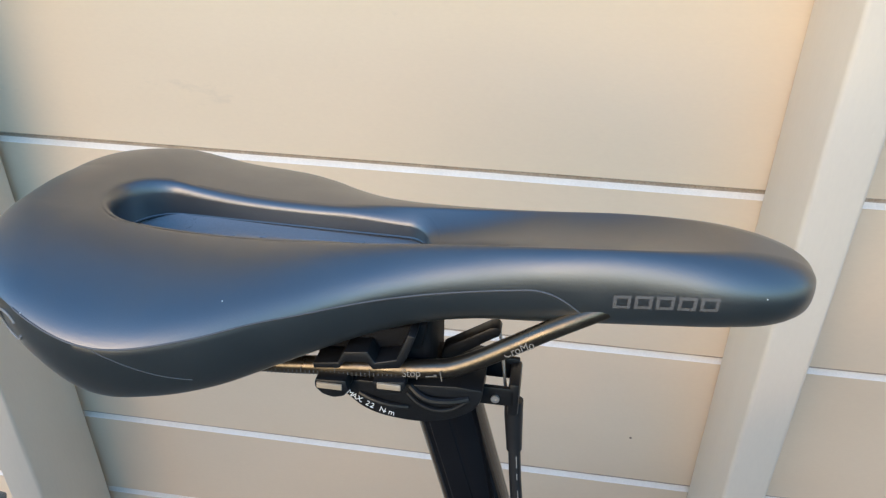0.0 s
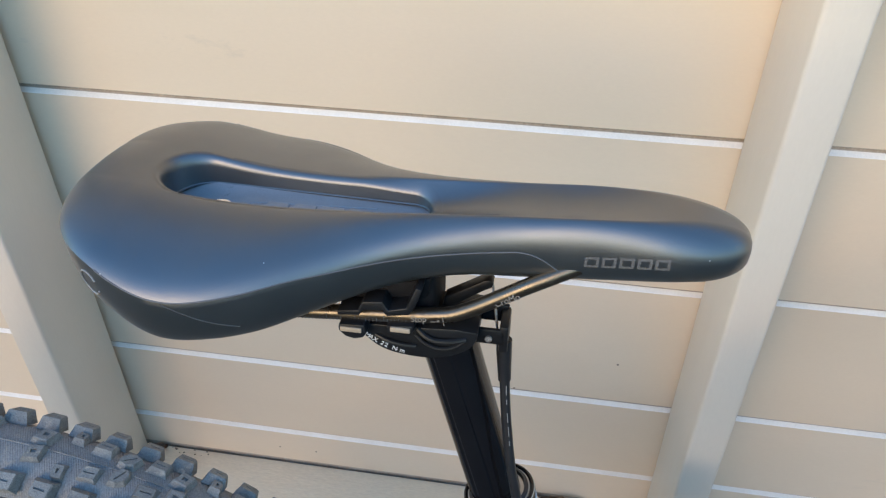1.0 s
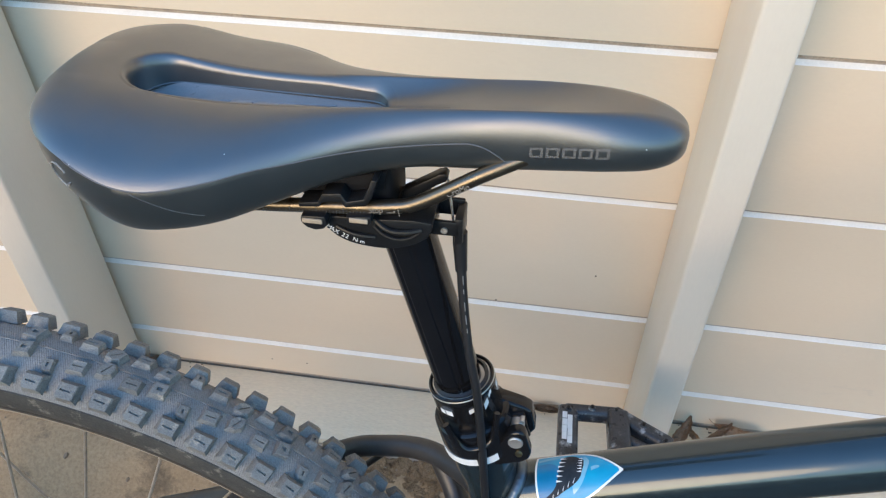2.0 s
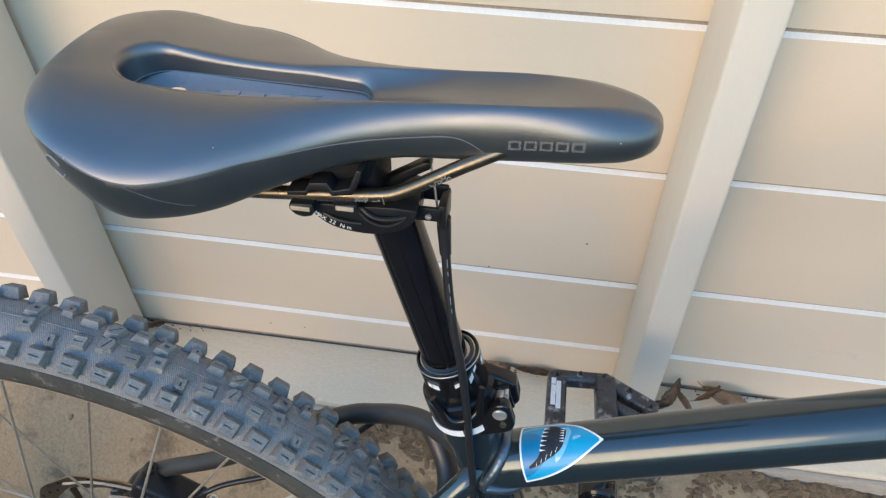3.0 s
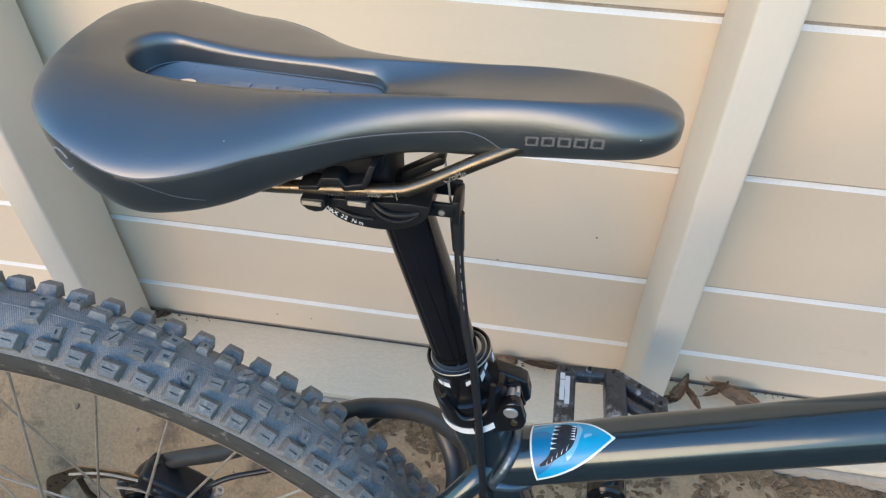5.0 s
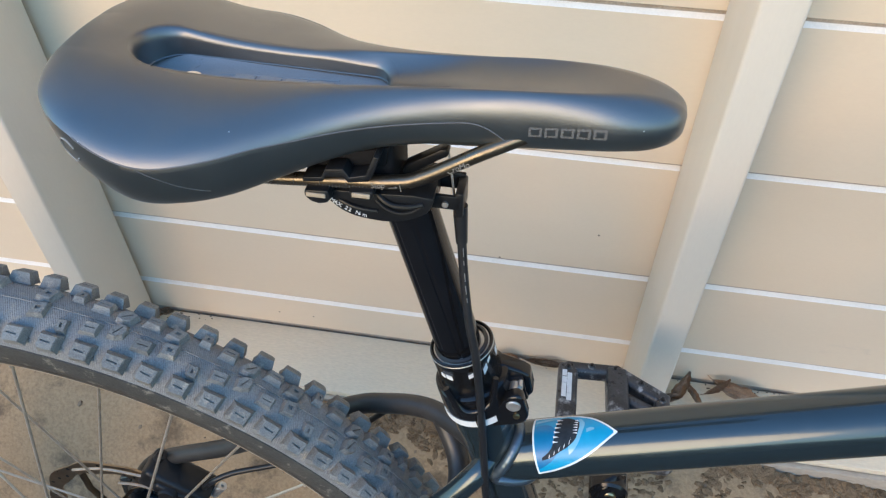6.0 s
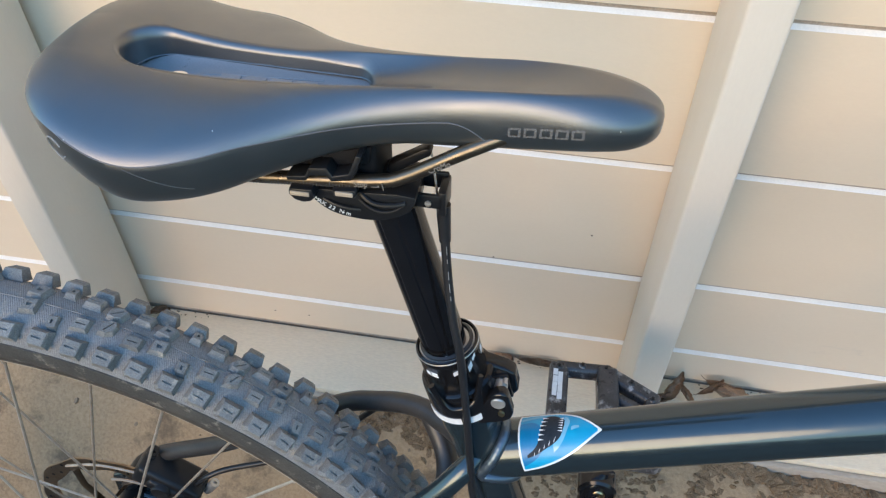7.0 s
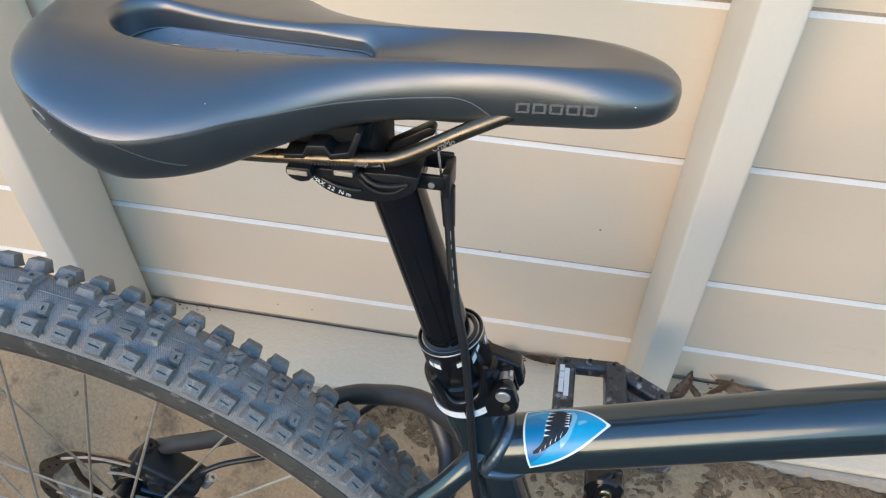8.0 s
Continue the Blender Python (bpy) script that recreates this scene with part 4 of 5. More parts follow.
def st_hi(s):
    return curve_at(s, [(-0.001, 124), (0.012, 126), (0.025, 122), (0.036, 110), (0.045, 92), (0.0525, 73)])


part("sticker", tube_patch(steps(-0.0010, 0.0525, 36), st_lo, st_hi, 0.01915), STICKER_WHITE, top_tube, "pointed blue sticker with a white border and plain dark shapes")
part("sticker_field", tube_patch(steps(0.0002, 0.0500, 36), lambda s: st_lo(s) + 4.5, lambda s: st_hi(s) - 4.5, 0.01925), STICKER_BLUE, top_tube)
part("sticker_patch", tube_patch(steps(0.0006, 0.0168, 20), lambda s: curve_at(s, [(0, 12), (0.008, 25), (0.013, 38), (0.0168, 57)]), lambda s: curve_at(s, [(0, 97), (0.008, 99), (0.013, 90), (0.0168, 62)]), 0.01935), STICKER_MID, top_tube)
part("sticker_patch", tube_patch(steps(0.0040, 0.0292, 36), lambda s: curve_at(s, [(0.004, 31), (0.010, 36), (0.016, 45), (0.022, 54), (0.0270, 68), (0.0292, 88)]),
                                 lambda s: curve_at(s, [(0.004, 36), (0.0095, 48), (0.0125, 62), (0.014, 85), (0.0155, 108), (0.022, 113), (0.0292, 99)]), 0.01945), STICKER_BLACK, top_tube)
# pale sweep round the dark shape and a light stroke beyond it
part("sticker_patch", tube_patch(steps(0.0215, 0.0325, 24), lambda s: curve_at(s, [(0.0215, 38), (0.026, 50), (0.0295, 66), (0.0325, 90)]), lambda s: curve_at(s, [(0.0215, 60), (0.026, 84), (0.029, 108), (0.0325, 97)]), 0.01938), STICKER_PALE, top_tube)
part("sticker_patch", tube_patch(steps(0.0335, 0.0385, 12), lambda s: 76 + 900 * (s - 0.0335), lambda s: 83 + 1500 * (s - 0.0335) - 2.6e5 * (s - 0.0335) ** 2, 0.01940), STICKER_PALE, top_tube)
part("sticker_patch", tube_patch(steps(0.0010, 0.0210, 20), lambda s: curve_at(s, [(0.001, 104), (0.010, 110), (0.021, 113)]), lambda s: curve_at(s, [(0.001, 109), (0.010, 116), (0.021, 115)]), 0.01940), STICKER_PALE, top_tube)


def fang(s0, s1, c0, c1, w):
    """A thin white pointed sliver from (s0, c0) to (s1, c1)."""
    f = lambda s: (s - s0) / (s1 - s0)
    return tube_patch(steps(s0, s1, 3), lambda s: c0 + (c1 - c0) * f(s) - w * (1.05 - f(s)), lambda s: c0 + (c1 - c0) * f(s) + w * (1.05 - f(s)), 0.01955, 2)


for k in range(6):
    part("sticker_sliver", fang(0.0122 + 0.0005 * k, 0.0158 + 0.0006 * k, 63 + 9 * k, 62 + 9 * k, 1.9), STICKER_WHITE, top_tube)
    part("sticker_sliver", fang(0.0278 + 0.0001 * k, 0.0248 + 0.0002 * k, 76 + 5.5 * k, 77 + 5.5 * k, 1.6), STICKER_WHITE, top_tube)
for k in range(5):
    part("sticker_sliver", fang(0.0085 + 0.0034 * k, 0.0095 + 0.0036 * k, 35 + 5.5 * k, 42 + 6.5 * k, 1.5), STICKER_WHITE, top_tube)

# -- left crank and pedal --
arm_top = Vector((0.1170, 0.074, 0.4650))
bm = tube(bmesh.new(), [BB + Vector((0.0, 0.060, -0.018)), BB + Vector((0, 0.062, 0)), BB.lerp(arm_top, 0.5) + Vector((0, 0.034, 0)), arm_top, arm_top + Vector((0.003, 0.001, 0.012)), arm_top + Vector((0.004, 0.001, 0.018))], [0.010, 0.017, 0.013, 0.0155, 0.0125, 0.004], 20, squash=0.62)
crank = part("crank_arm", bm, GLOSS_BLACK, bike, "black crank arm")
bm = lathe(bmesh.new(), [(0.004, 0.0095), (0.0140, 0.0095), (0.0160, 0.0075), (0.0160, -0.0085), (0.0145, -0.0100), (0.004, -0.0100)], Matrix.Translation(arm_top) @ Matrix.Rotation(radians(90), 4, 'X'), 28)
part("crank_boss", bm, GLOSS_BLACK, crank)
part("crank_axle", tube(bmesh.new(), [BB + Vector((0, -0.060, 0)), BB + Vector((0, 0.066, 0))], 0.012, 20), ANODIZED, bike)
bm = lathe(bmesh.new(), [(0.002, 0.0105), (0.0030, 0.0120), (0.0055, 0.0120), (0.0065, 0.0108), (0.0065, 0.0)], Matrix.Translation(arm_top) @ Matrix.Rotation(radians(90), 4, 'X'), 20)
part("spindle_end", bm, BRASS, crank)
PD = Matrix.Translation((0.118, 0.150, 0.462)) @ Matrix.Rotation(radians(-2), 4, 'X')
bm = bmesh.new()


def bar(bm, a, b, w, h):
    a, b = Vector((*a, 0)), Vector((*b, 0))
    d = b - a
    box(bm, -0.004, d.length + 0.004, -w / 2, w / 2, -h / 2, h / 2, 0.0042, PD @ Matrix.Translation(a) @ Matrix.Rotation(math.atan2(d.y, d.x), 4, 'Z'), 3)


bar(bm, (-0.0395, -0.048), (-0.0395, 0.0470), 0.0185, 0.0150)
bar(bm, (-0.0400, 0.0465), (0.0040, 0.0490), 0.0130, 0.0146)
bar(bm, (0.0040, 0.0490), (0.0490, 0.0210), 0.0150, 0.0152)
bar(bm, (0.0470, 0.0220), (0.0470, -0.048), 0.0140, 0.0148)
bar(bm, (-0.0400, -0.0480), (0.0470, -0.048), 0.0130, 0.0142)
bar(bm, (0.0085, -0.0480), (0.0060, 0.0470), 0.0200, 0.0190)
bar(bm, (0.0070, 0.0230), (0.0450, 0.0040), 0.0105, 0.0120)
pedal = part("pedal", bm, PEDAL, bike, "scuffed black flat pedal with pins")
part("pedal_spindle", tube(bmesh.new(), [arm_top, PD @ Vector((0, -0.045, 0))], 0.0085, 16), GLOSS_BLACK, pedal)
# raised bosses round the pins, then the pins
for x, y in ((-0.0395, -0.040), (-0.0400, 0.0430), (-0.0180, 0.0480), (0.0040, 0.0475), (0.0280, 0.0345), (0.0465, 0.0180), (0.0465, -0.040), (0.0465, -0.010)):
    boss = part("pin_boss", lathe(bmesh.new(), [(0.0005, 0.0088), (0.0026, 0.0086), (0.0038, 0.0072), (0.0042, 0.0050)], PD @ Matrix.Translation((x, y, 0)), 14), PEDAL, pedal)
    part("pedal_pin", tube(bmesh.new(), [PD @ Vector((x, y, 0.0060)), PD @ Vector((x, y, 0.0106))], 0.0016, 8), ANODIZED, boss)
bm = bmesh.new()
rng = random.Random(17)
for col, x0 in enumerate((-0.0452, -0.0404)):
    for k in range(4):
        y = 0.0030 + 0.0084 * k + 0.0036 * (1 - col)
        box(bm, x0 + rng.uniform(0, 0.0003), x0 + 0.0047 - rng.uniform(0, 0.0003), y, y + rng.uniform(0.0074, 0.0082), 0.0074, 0.0079, m=PD)
part("pedal_mark", bm, PRINT_WHITE, pedal, "plain white printed blocks")

# -- rear wheel --
W = Matrix.Translation(AXLE) @ Matrix.Rotation(radians(90), 4, 'X')
casing = [(0.3065, 0.0140), (0.3085, 0.0168), (0.3150, 0.0205), (0.3260, 0.0236), (0.3370, 0.0238), (0.3455, 0.0200), (0.3512, 0.0115), (0.3530, 0.0)]
prof = casing + [(r, -h) for r, h in casing[-2::-1]]
tyre = part("tyre", lathe(bmesh.new(), prof, W, 160, closed=True), TYRE, bike, "dusty black knobbly mountain bike tyre")
rim_prof = [(r + 0.0135, h) for r, h in [(0.2960, 0.0140), (0.2975, 0.0155), (0.2950, 0.0165), (0.2900, 0.0160), (0.2845, 0.0110), (0.2830, 0.0), (0.2845, -0.0110), (0.2900, -0.0160), (0.2950, -0.0165), (0.2975, -0.0155), (0.2960, -0.0140), (0.2900, -0.0120), (0.2900, 0.0120)]]
rim = part("rim", lathe(bmesh.new(), rim_prof, W, 128, closed=True), RIM, bike, "dusty black alloy rim")
part("rim_edge", lathe(bmesh.new(), [(0.2964, 0.0100), (0.2966, 0.0124), (0.2986, 0.0130), (0.2990, 0.0100)], W, 128, closed=True), DUST_AND_GLINT, rim)
part("hub", lathe(bmesh.new(), [(0.006, -0.066), (0.011, -0.065), (0.011, -0.050), (0.014, -0.040), (0.014, -0.036), (0.0285, -0.034), (0.0285, -0.031), (0.016, -0.026), (0.015, 0.015), (0.0285, 0.026), (0.0285, 0.029), (0.020, 0.033), (0.020, 0.050), (0.009, 0.054), (0.006, 0.066)], W, 36), ANODIZED, bike)
for k in range(32):
    side = 1 if k % 2 else -1
    a = 2 * math.pi * (k + 0.742) / 32
    lead = 1 if (k // 2) % 2 else -1
    b = a + lead * 1.05
    p0 = W @ Vector((0.0265 * math.cos(b), 0.0265 * math.sin(b), side * (0.0325 if side < 0 else 0.0275)))
    p1 = W @ Vector((0.2970 * math.cos(a), 0.2970 * math.sin(a), side * 0.004))
    part("spoke", tube(bmesh.new(), [p0, p1], 0.00115, 8), SPOKE, rim)
    p2 = p1 + (p0 - p1).normalized() * 0.012
    part("nipple", tube(bmesh.new(), [p1, p2], 0.0020, 8), SPOKE, rim)

# brake rotor, caliper and hose on the far side
RT = Matrix.Translation(AXLE + Vector((0, 0.0455, 0))) @ Matrix.Rotation(radians(90), 4, 'X')
bm = bmesh.new()
inner, outer = [], []
N = 120
for k in range(N):
    a = 2 * math.pi * k / N
    ro = 0.0835 + 0.0014 * math.cos(10 * a)
    ri = 0.0680 - 0.0016 * math.cos(10 * a + 0.8)
    outer.append([bm.verts.new(RT @ Vector((ro * math.cos(a), ro * math.sin(a), h))) for h in (-0.0009, 0.0009)])
    inner.append([bm.verts.new(RT @ Vector((ri * math.cos(a), ri * math.sin(a), h))) for h in (-0.0009, 0.0009)])
for k in range(N):
    j = (k + 1) % N
    bm.faces.new((outer[k][1], outer[j][1], inner[j][1], inner[k][1]))
    bm.faces.new((outer[k][0], inner[k][0], inner[j][0], outer[j][0]))
    bm.faces.new((outer[k][0], outer[j][0], outer[j][1], outer[k][1]))
    bm.faces.new((inner[k][0], inner[k][1], inner[j][1], inner[j][0]))
rotor = part("brake_rotor", bm, ROTOR, bike, "tan-tinted steel brake disc with holes")
for k in range(6):
    bm = bmesh.new()
    a = 2 * math.pi * k / 6
    tube(bm, [RT @ Vector((0.022 * math.cos(a + 0.7), 0.022 * math.sin(a + 0.7), 0)), RT @ Vector((0.048 * math.cos(a + 0.25), 0.048 * math.sin(a + 0.25), 0)), RT @ Vector((0.069 * math.cos(a), 0.069 * math.sin(a), 0))], 0.0030, 6, squash=0.35)
    part("rotor_arm", bm, ROTOR, rotor)
bm = bmesh.new()
for k in range(40):
    a = 2 * math.pi * k / 40
    r = 0.0725 + 0.0035 * (k % 3)
    lathe(bm, [(0.0001, -0.0012), (0.0017, -0.0011), (0.0017, 0.0011), (0.0001, 0.0012)], RT @ Matrix.Translation((r * math.cos(a), r * math.sin(a), 0)), 8)
part("rotor_hole", bm, ANODIZED, rotor)
CP = Matrix.Translation((-0.262, 0.052, 0.402)) @ Matrix.Rotation(radians(35), 4, 'Y')
bm = bmesh.new()
box(bm, -0.034, 0.030, -0.0140, 0.0160, -0.016, 0.010, 0.005, CP, 3)
box(bm, -0.020, 0.018, -0.0170, 0.0190, -0.010, 0.004, 0.004, CP, 3)
lathe(bm, [(0.0001, 0.020), (0.008, 0.0195), (0.0095, 0.017), (0.0095, -0.012)], CP @ Matrix.Translation((-0.004, 0, -0.004)) @ Matrix.Rotation(radians(90), 4, 'X'), 24)
caliper = part("brake_caliper", bm, ANODIZED, bike, "black disc brake caliper")
for x in (-0.029, 0.034):
    bm = lathe(bmesh.new(), [(0.0010, 0.006), (0.0018, 0.0085), (0.0042, 0.0085), (0.0045, 0.0075), (0.0045, -0.010)], CP @ Matrix.Translation((x, 0.004, 0.008)), 16)
    part("caliper_bolt", bm, STEEL if x > 0 else ANODIZED, caliper)
part("brake_hose", tube(bmesh.new(), spline([(-0.238, 0.048, 0.402), (-0.225, 0.046, 0.420), (-0.205, 0.052, 0.430), (-0.150, 0.058, 0.455), (-0.100, 0.062, 0.500), (-0.050, 0.060, 0.5580), (-0.010, 0.040, 0.5800), (0.02, 0.024, 0.585)], 8), 0.0026, 10), RUBBER_CABLE, bike)
bm = bmesh.new()
tube(bm, spline([(-0.360, 0.040, 0.410), (-0.330, 0.040, 0.4200), (-0.300, 0.041, 0.4180), (-0.270, 0.043, 0.4080), (-0.245, 0.044, 0.394)], 8), 0.0013, 8)
tube(bm, spline([(-0.318, 0.040, 0.400), (-0.300, 0.040, 0.4020), (-0.275, 0.042, 0.3930), (-0.250, 0.043, 0.382)], 8), 0.0013, 8)
part("pad_spring", bm, SPOKE, caliper)

# smooth sidewalls above the rim
for s_ in (-1, 1):
    wall = [(0.3078, 0.0158), (0.3092, 0.0180), (0.3150, 0.0215), (0.3230, 0.0239), (0.3300, 0.0245), (0.3340, 0.0246), (0.3344, 0.0236), (0.3150, 0.0195)]
    part("sidewall", lathe(bmesh.new(), [(r, s_ * h) for r, h in wall], W, 160, closed=True), SIDEWALL, tyre, "smooth muddy dark sidewall")

# moulding line round the tread
part("mould_line", lathe(bmesh.new(), [(0.3525, 0.0004), (0.3537, 0.0003), (0.3537, -0.0003), (0.3525, -0.0004)], W, 160, closed=True), TYRE, tyre)


# tread knobs
def knob_mesh(name, outline, h, taper, pit=None, seed=0, slope=0.0):
    """A low rubber block on an outline of (round, across) pairs: drafted sides, a chamfered worn top and a narrow slit pressed into it."""
    rng = random.Random(seed)
    bm = bmesh.new()
    n = len(outline)

    def ring(scale, z, jig):
        return [bm.verts.new((x * scale + rng.uniform(-jig, jig), y * scale + rng.uniform(-jig, jig), z + slope * y + rng.uniform(-jig, jig) * 0.5)) for x, y in outline]

    rings = [ring(1.16, -0.0012, 0.0002), ring(1.0, h * 0.35, 0.0003), ring(taper, h - 0.0006, 0.0003), ring(taper - 0.07, h, 0.0002)]
    for a, b in zip(rings, rings[1:]):
        for k in range(n):
            bm.faces.new((a[k], a[(k + 1) % n], b[(k + 1) % n], b[k]))
    top = rings[-1]
    if pit:
        (x0, y0), (x1, y1), w = pit
        d = Vector((x1 - x0, y1 - y0)).normalized()
        s = Vector((-d.y, d.x)) * w
        quad = [(x0 + s.x, y0 + s.y), (x0 - s.x, y0 - s.y), (x1 - s.x, y1 - s.y), (x1 + s.x, y1 + s.y)]
        up = [bm.verts.new((x, y, h + slope * y)) for x, y in quad]
        down = [bm.verts.new((x, y, h - 0.0014 + slope * y)) for x, y in quad]
        for k in range(4):
            bm.faces.new((up[k], up[(k + 1) % 4], down[(k + 1) % 4], down[k]))
        bm.faces.new(down)
        edges = [bm.edges.get((top[k], top[(k + 1) % n])) for k in range(n)] + [bm.edges.get((up[k], up[(k + 1) % 4])) for k in range(4)]
        bmesh.ops.triangle_fill(bm, edges=edges, use_beauty=True)
    else:
        bm.faces.new(top)
    bmesh.ops.recalc_face_normals(bm, faces=bm.faces)
    me = bpy.data.meshes.new(name)
    bm.to_mesh(me)
    bm.free()
    me.materials.append(KNOB)
    return me


def block(tx, ly, cut=0.0, skew=0.0):
    """A rectangle, tx long round the tyre and ly across it, with one clipped corner and slanted ends."""
    a, b = tx / 2, ly / 2
    return [(-a + cut - skew, -b), (a - skew, -b), (a + skew, b), (-a + skew, b), (-a - skew * 0.3, -b + cut)] if cut else [(-a - skew, -b), (a - skew, -b), (a + skew, b), (-a + skew, b)]


SQUARE = [knob_mesh("knob", block(0.0100, 0.0098, 0.0, 0.0008), 0.0042, 0.90, ((-0.0016, 0), (0.0016, 0), 0.0013), 40 + k) for k in range(3)]
NARROW = [knob_mesh("knob", block(0.0070, 0.0086, 0.0018), 0.0038, 0.88, ((0, -0.0014), (0, 0.0014), 0.0007), 50 + k) for k in range(3)]
SLIT = [knob_mesh("knob", block(0.0112, 0.0082, 0.0, 0.0005), 0.0042, 0.88, ((-0.0032, 0), (0.0034, 0), 0.0004), 60 + k) for k in range(3)]
CURVED = [knob_mesh("knob", [(-0.0058, -0.0048), (-0.0010, -0.0056), (0.0036, -0.0036), (0.0056, 0.0010), (0.0046, 0.0050), (-0.0002, 0.0054), (-0.0044, 0.0026)], 0.0042, 0.90, ((-0.0026, -0.0030), (0.0024, 0.0032), 0.0004), 70 + k) for k in range(3)]
SHOULDER = [knob_mesh("knob", block(0.0132, 0.0108, 0.0022, 0.0006), 0.0066, 0.86, ((-0.0036, 0.0004), (0.0030, 0.0), 0.0005), 80 + k) for k in range(5)]
PITCH = 360.0 / 105
rest = bmesh.new()
rng = random.Random(5)
# one repeat of the tread: kind, degrees round, distance from the middle, turn
REPEAT = ((SQUARE, 0.0, 0.0060, 8), (NARROW, 2.95, 0.0124, 4), (SLIT, 5.65, 0.0090, 3), (CURVED, 8.3, 0.0056, 10), (SLIT, 11.1, 0.0092, 3))
spots = []
for k in range(105):
    spots.append((SHOULDER, 8.13 + PITCH * k, -0.0215, 34, 0.3460, 0))
    spots.append((SHOULDER, 8.33 + PITCH * k, 0.0218, -34, 0.3460, 180))
for k in range(26):
    for kind, deg, lat, turn in REPEAT:
        for s in (-1, 1):
            spots.append((kind, 9.14 + PITCH * 4 * k + deg, 0.0012 + s * lat, -s * 1600 * lat, 0.3529 - 14 * lat * lat, turn if s < 0 else 180 - turn))
for kind, deg, lat, tip, rad, turn in spots:
    me = rng.choice(kind)
    size = Matrix.Diagonal((rng.uniform(0.95, 1.06), rng.uniform(0.95, 1.06), rng.uniform(0.88, 1.05), 1))
    m = Matrix.Translation(AXLE) @ Matrix.Rotation(radians(deg), 4, 'Y') @ Matrix.Translation((0, lat, rad)) @ Matrix.Rotation(radians(tip), 4, 'X') @ Matrix.Rotation(radians(turn + rng.uniform(-3, 3)), 4, 'Z') @ size
    if -95 < (deg + 180) % 360 - 180 < 95:
        piece("knob", me, tyre, m)
    else:
        tmp = bmesh.new()
        tmp.from_mesh(me)
        tmp.transform(m)
        t_me = bpy.data.meshes.new("t")
        tmp.to_mesh(t_me)
        tmp.free()
        rest.from_mesh(t_me)
        bpy.data.meshes.remove(t_me)
low = part("lower_tread", rest, KNOB, tyre, smooth=False)
low["kind"] = "stuff"

# ---- dead leaves on the sill and soil ----
def dead_leaf(name, length, width, curl, m, label, seed):
    rng = random.Random(seed)
    bm = bmesh.new()
    rows = []
    n, w = 14, 8
    for i in range(n + 1):
        s = i / n
        half = width * math.sin(math.pi * min(max(s * 0.96 + 0.02, 0), 1)) ** 0.8 * (1 + 0.18 * rng.uniform(-1, 1))
        row = []
        for j in range(-w, w + 1):
            u = j / w
            a = curl * u
            y = half * math.sin(a) / max(curl, 0.01)
            z = half * (1 - math.cos(a)) / max(curl, 0.01) + 0.18 * length * math.sin(s * 2.6) * 0.5 + 0.002 * rng.uniform(-1, 1)
            row.append(bm.verts.new((length * (s - 0.5), y, z)))
        rows.append(row)
    for a, b in zip(rows, rows[1:]):
        for j in range(2 * w):
            bm.faces.new((a[j], a[j + 1], b[j + 1], b[j]))
    r = bmesh.ops.solidify(bm, geom=bm.faces[:], thickness=0.0006)
    tube(bm, [(-0.5 * length, 0, 0.0), (-0.56 * length, 0.001, 0.002), (-0.62 * length, 0.003, 0.001)], 0.0006, 6)
    ob = part(name, bm, LEAF)
    ob.matrix_world = m
    return tagged(ob, label, "leaf", group="dead leaves along the fence")


SILL = 0.1945
def laid(x, y, z, *turn):
    return Matrix.Translation((x, y, SILL + z)) @ Euler(turn).to_matrix().to_4x4()


dead_leaf("dead_leaf", 0.052, 0.014, 1.9, laid(0.236, 0.545, 0.014, 0.7, -0.55, 0.9), "curled brown dead leaf beside a fence stud", 1)
dead_leaf("dead_leaf", 0.040, 0.009, 1.8, laid(0.226, 0.530, 0.005, 0.2, 0.1, 0.35), "small dark brown dead leaf beside a fence stud", 6)
dead_leaf("dead_leaf", 0.040, 0.010, 2.1, laid(0.258, 0.541, 0.007, 0.3, 0.35, -0.9), "twisted pale brown dead leaf on the sill", 12)
dead_leaf("dead_leaf", 0.074, 0.016, 1.5, laid(0.316, 0.549, 0.012, 0.7, 0.20, -0.30), "broad tan dead leaf resting against the fence", 2)
dead_leaf("dead_leaf", 0.038, 0.008, 2.2, laid(0.287, 0.553, 0.016, 0.9, -0.5, 0.5), "curled reddish brown dead leaf against the fence", 14)
dead_leaf("dead_leaf", 0.034, 0.014, 1.6, laid(0.012, 0.556, 0.012, 0.9, 0.0, 0.2), "dark brown crumpled dead leaf on the sill", 3)
dead_leaf("dead_leaf", 0.028, 0.010, 1.9, laid(0.022, 0.551, 0.005, 0.2, 0.2, 0.9), "dark brown crumpled dead leaf on the sill", 7)
dead_leaf("dead_leaf", 0.056, 0.006, 1.2, laid(0.066, 0.559, 0.006, 0.5, -0.06, -0.10), "thin pale dead leaf on the sill", 4)
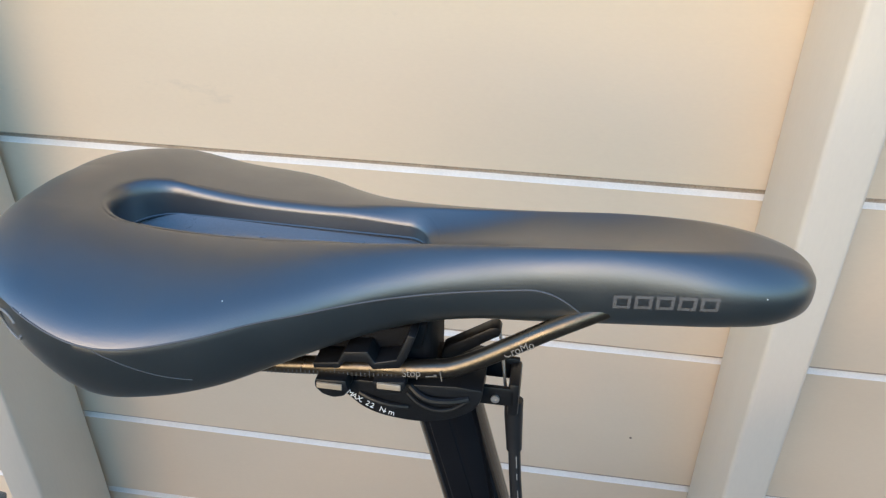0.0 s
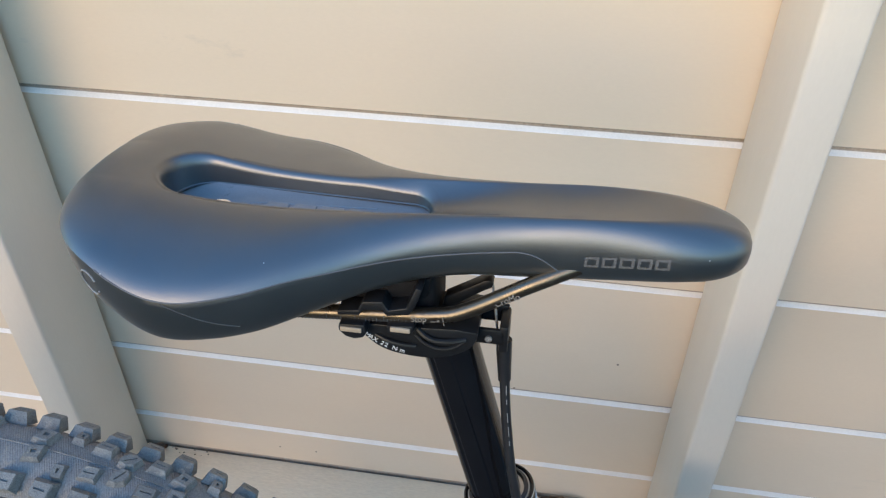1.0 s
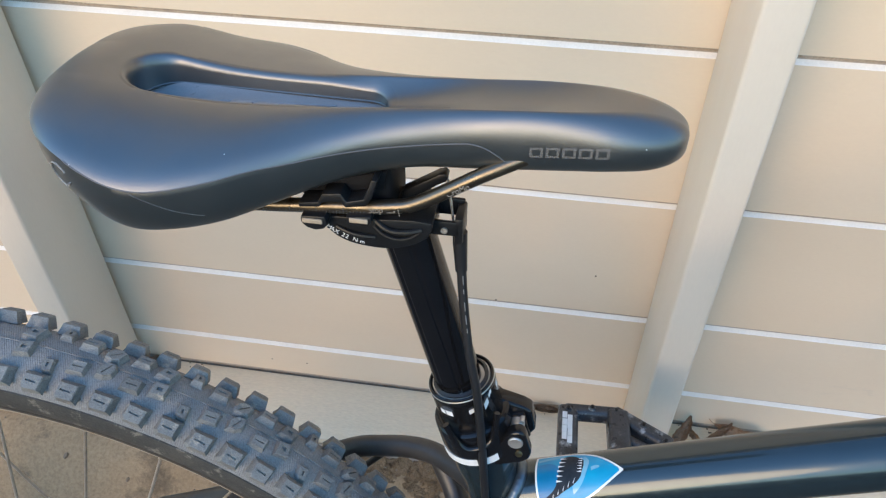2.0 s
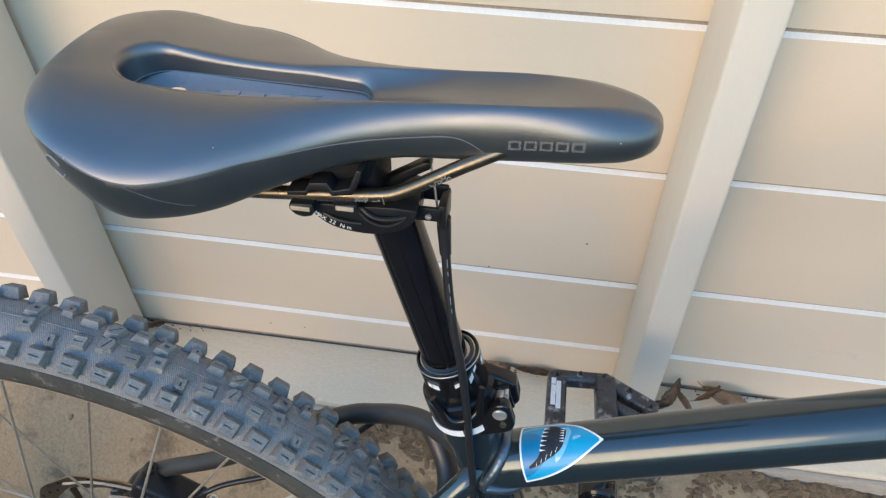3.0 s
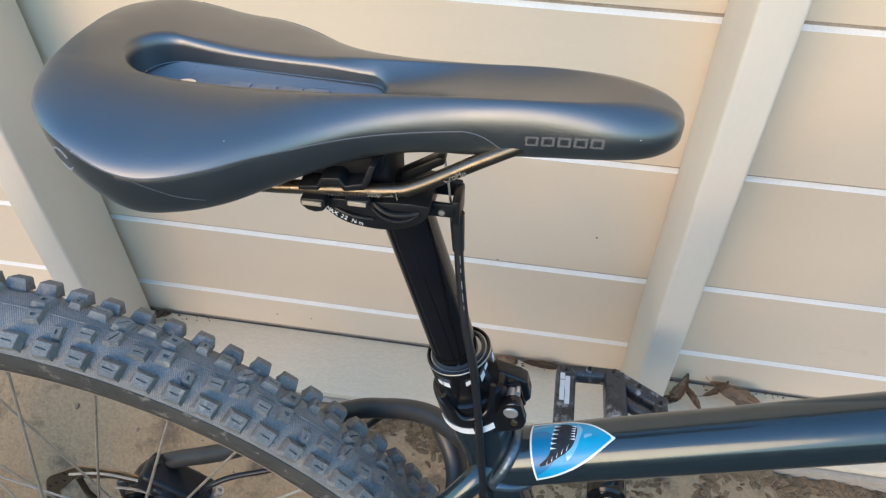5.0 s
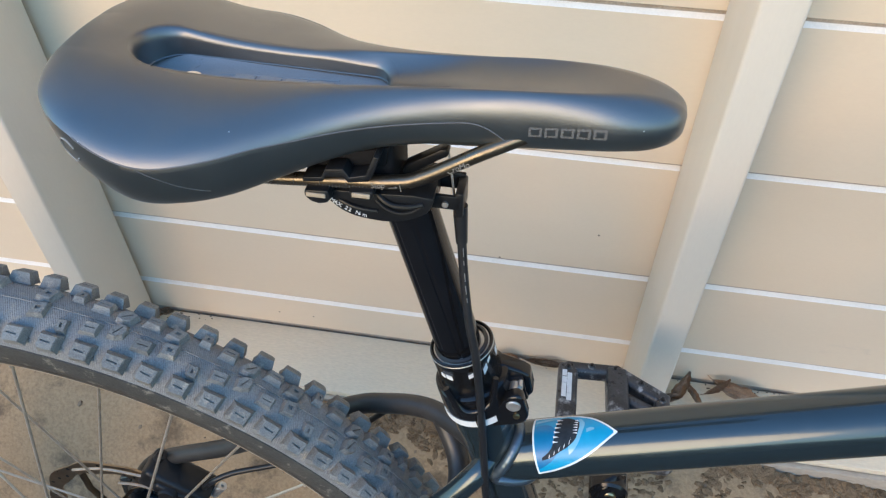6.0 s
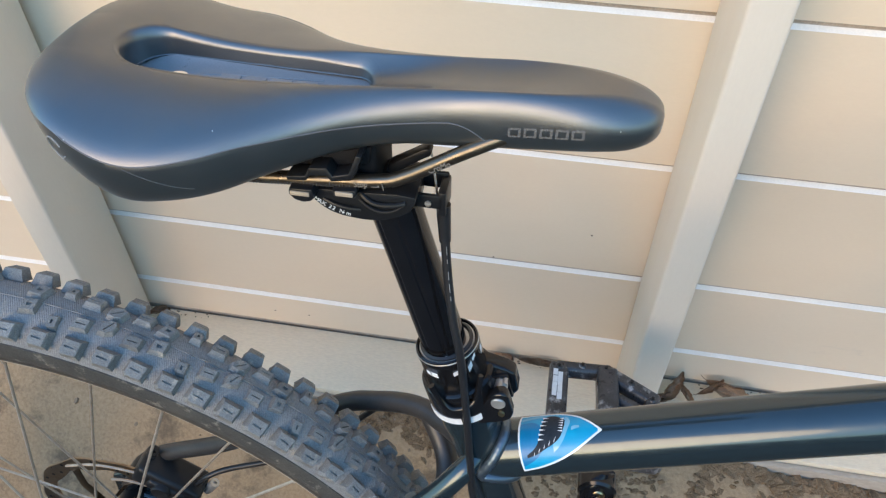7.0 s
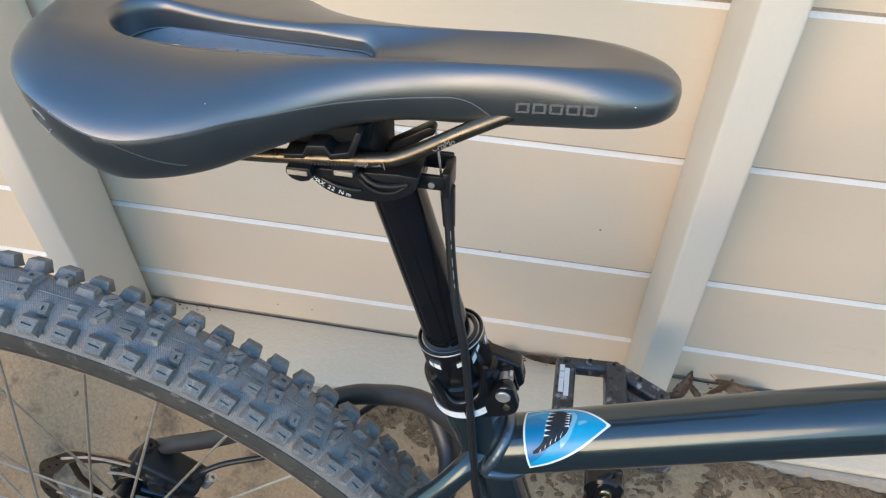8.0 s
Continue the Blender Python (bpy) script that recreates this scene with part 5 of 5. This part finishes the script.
# dark leaf added in place of the shaded wedge beside the stud
dead_leaf("dead_leaf", 0.034, 0.010, 1.9, laid(-0.474, 0.553, 0.008, 0.5, 0.5, 0.9), "dark curled dead leaf, added for the shade in the stud corner", 9)

# brown dead moss and crumbled earth in clumps along the foot of the sill
rng = random.Random(33)
bm = bmesh.new()
for k in range(2600):
    x = rng.uniform(-0.15, 0.75)
    y = 0.463 - abs(rng.gauss(0, 0.045))
    if noise.noise((x * 14, y * 14, 4.0)) < rng.uniform(-0.30, 0.10):
        continue
    r = rng.uniform(0.0025, 0.0080) * (1.0 - 1.2 * (0.463 - y) / 0.16) + 0.0008
    if r < 0.001:
        continue
    lump = bmesh.ops.create_icosphere(bm, subdivisions=1, radius=r, matrix=Matrix.Translation((x, y, ground_z(x, y) - r * 0.12)) @ Euler((rng.uniform(-0.4, 0.4), rng.uniform(-0.4, 0.4), rng.random() * 6)).to_matrix().to_4x4() @ Matrix.Diagonal((rng.uniform(1.0, 1.9), 1.0, rng.uniform(0.25, 0.42), 1)))
    for v in lump["verts"]:
        v.co += Vector((rng.uniform(-1, 1), rng.uniform(-1, 1), rng.uniform(-1, 1))) * r * 0.22
tagged(part("moss", bm, MOSS, smooth=False), "brown dead moss and crumbled earth at the foot of the fence", "moss", kind="stuff")

# crumbs of dry litter along the fence and sill corner, partly for its shade
rng = random.Random(21)
bm = bmesh.new()
for k in range(60):
    spot = rng.choice((0.0, 0.02, 0.05, 0.24, 0.26, 0.33, 0.36, -0.47, -0.45, -0.43, 0.12))
    x = rng.gauss(spot, 0.022)
    y = FENCE_Y - 0.0015 - abs(rng.gauss(0, 0.006))
    r = rng.uniform(0.0005, 0.0014)
    bmesh.ops.create_icosphere(bm, subdivisions=1, radius=r, matrix=Matrix.Translation((x, y - r, 0.193 + r * 0.4)) @ Euler((rng.random() * 3, rng.random() * 3, 0)).to_matrix().to_4x4() @ Matrix.Diagonal((rng.uniform(0.8, 2.4), 1.0, 0.6, 1)))
litter = part("litter", bm, LITTER_AND_SHADE, smooth=False)
tagged(litter, "dark dry crumbs along the sill corner, partly standing in for shade", "litter", kind="stuff")
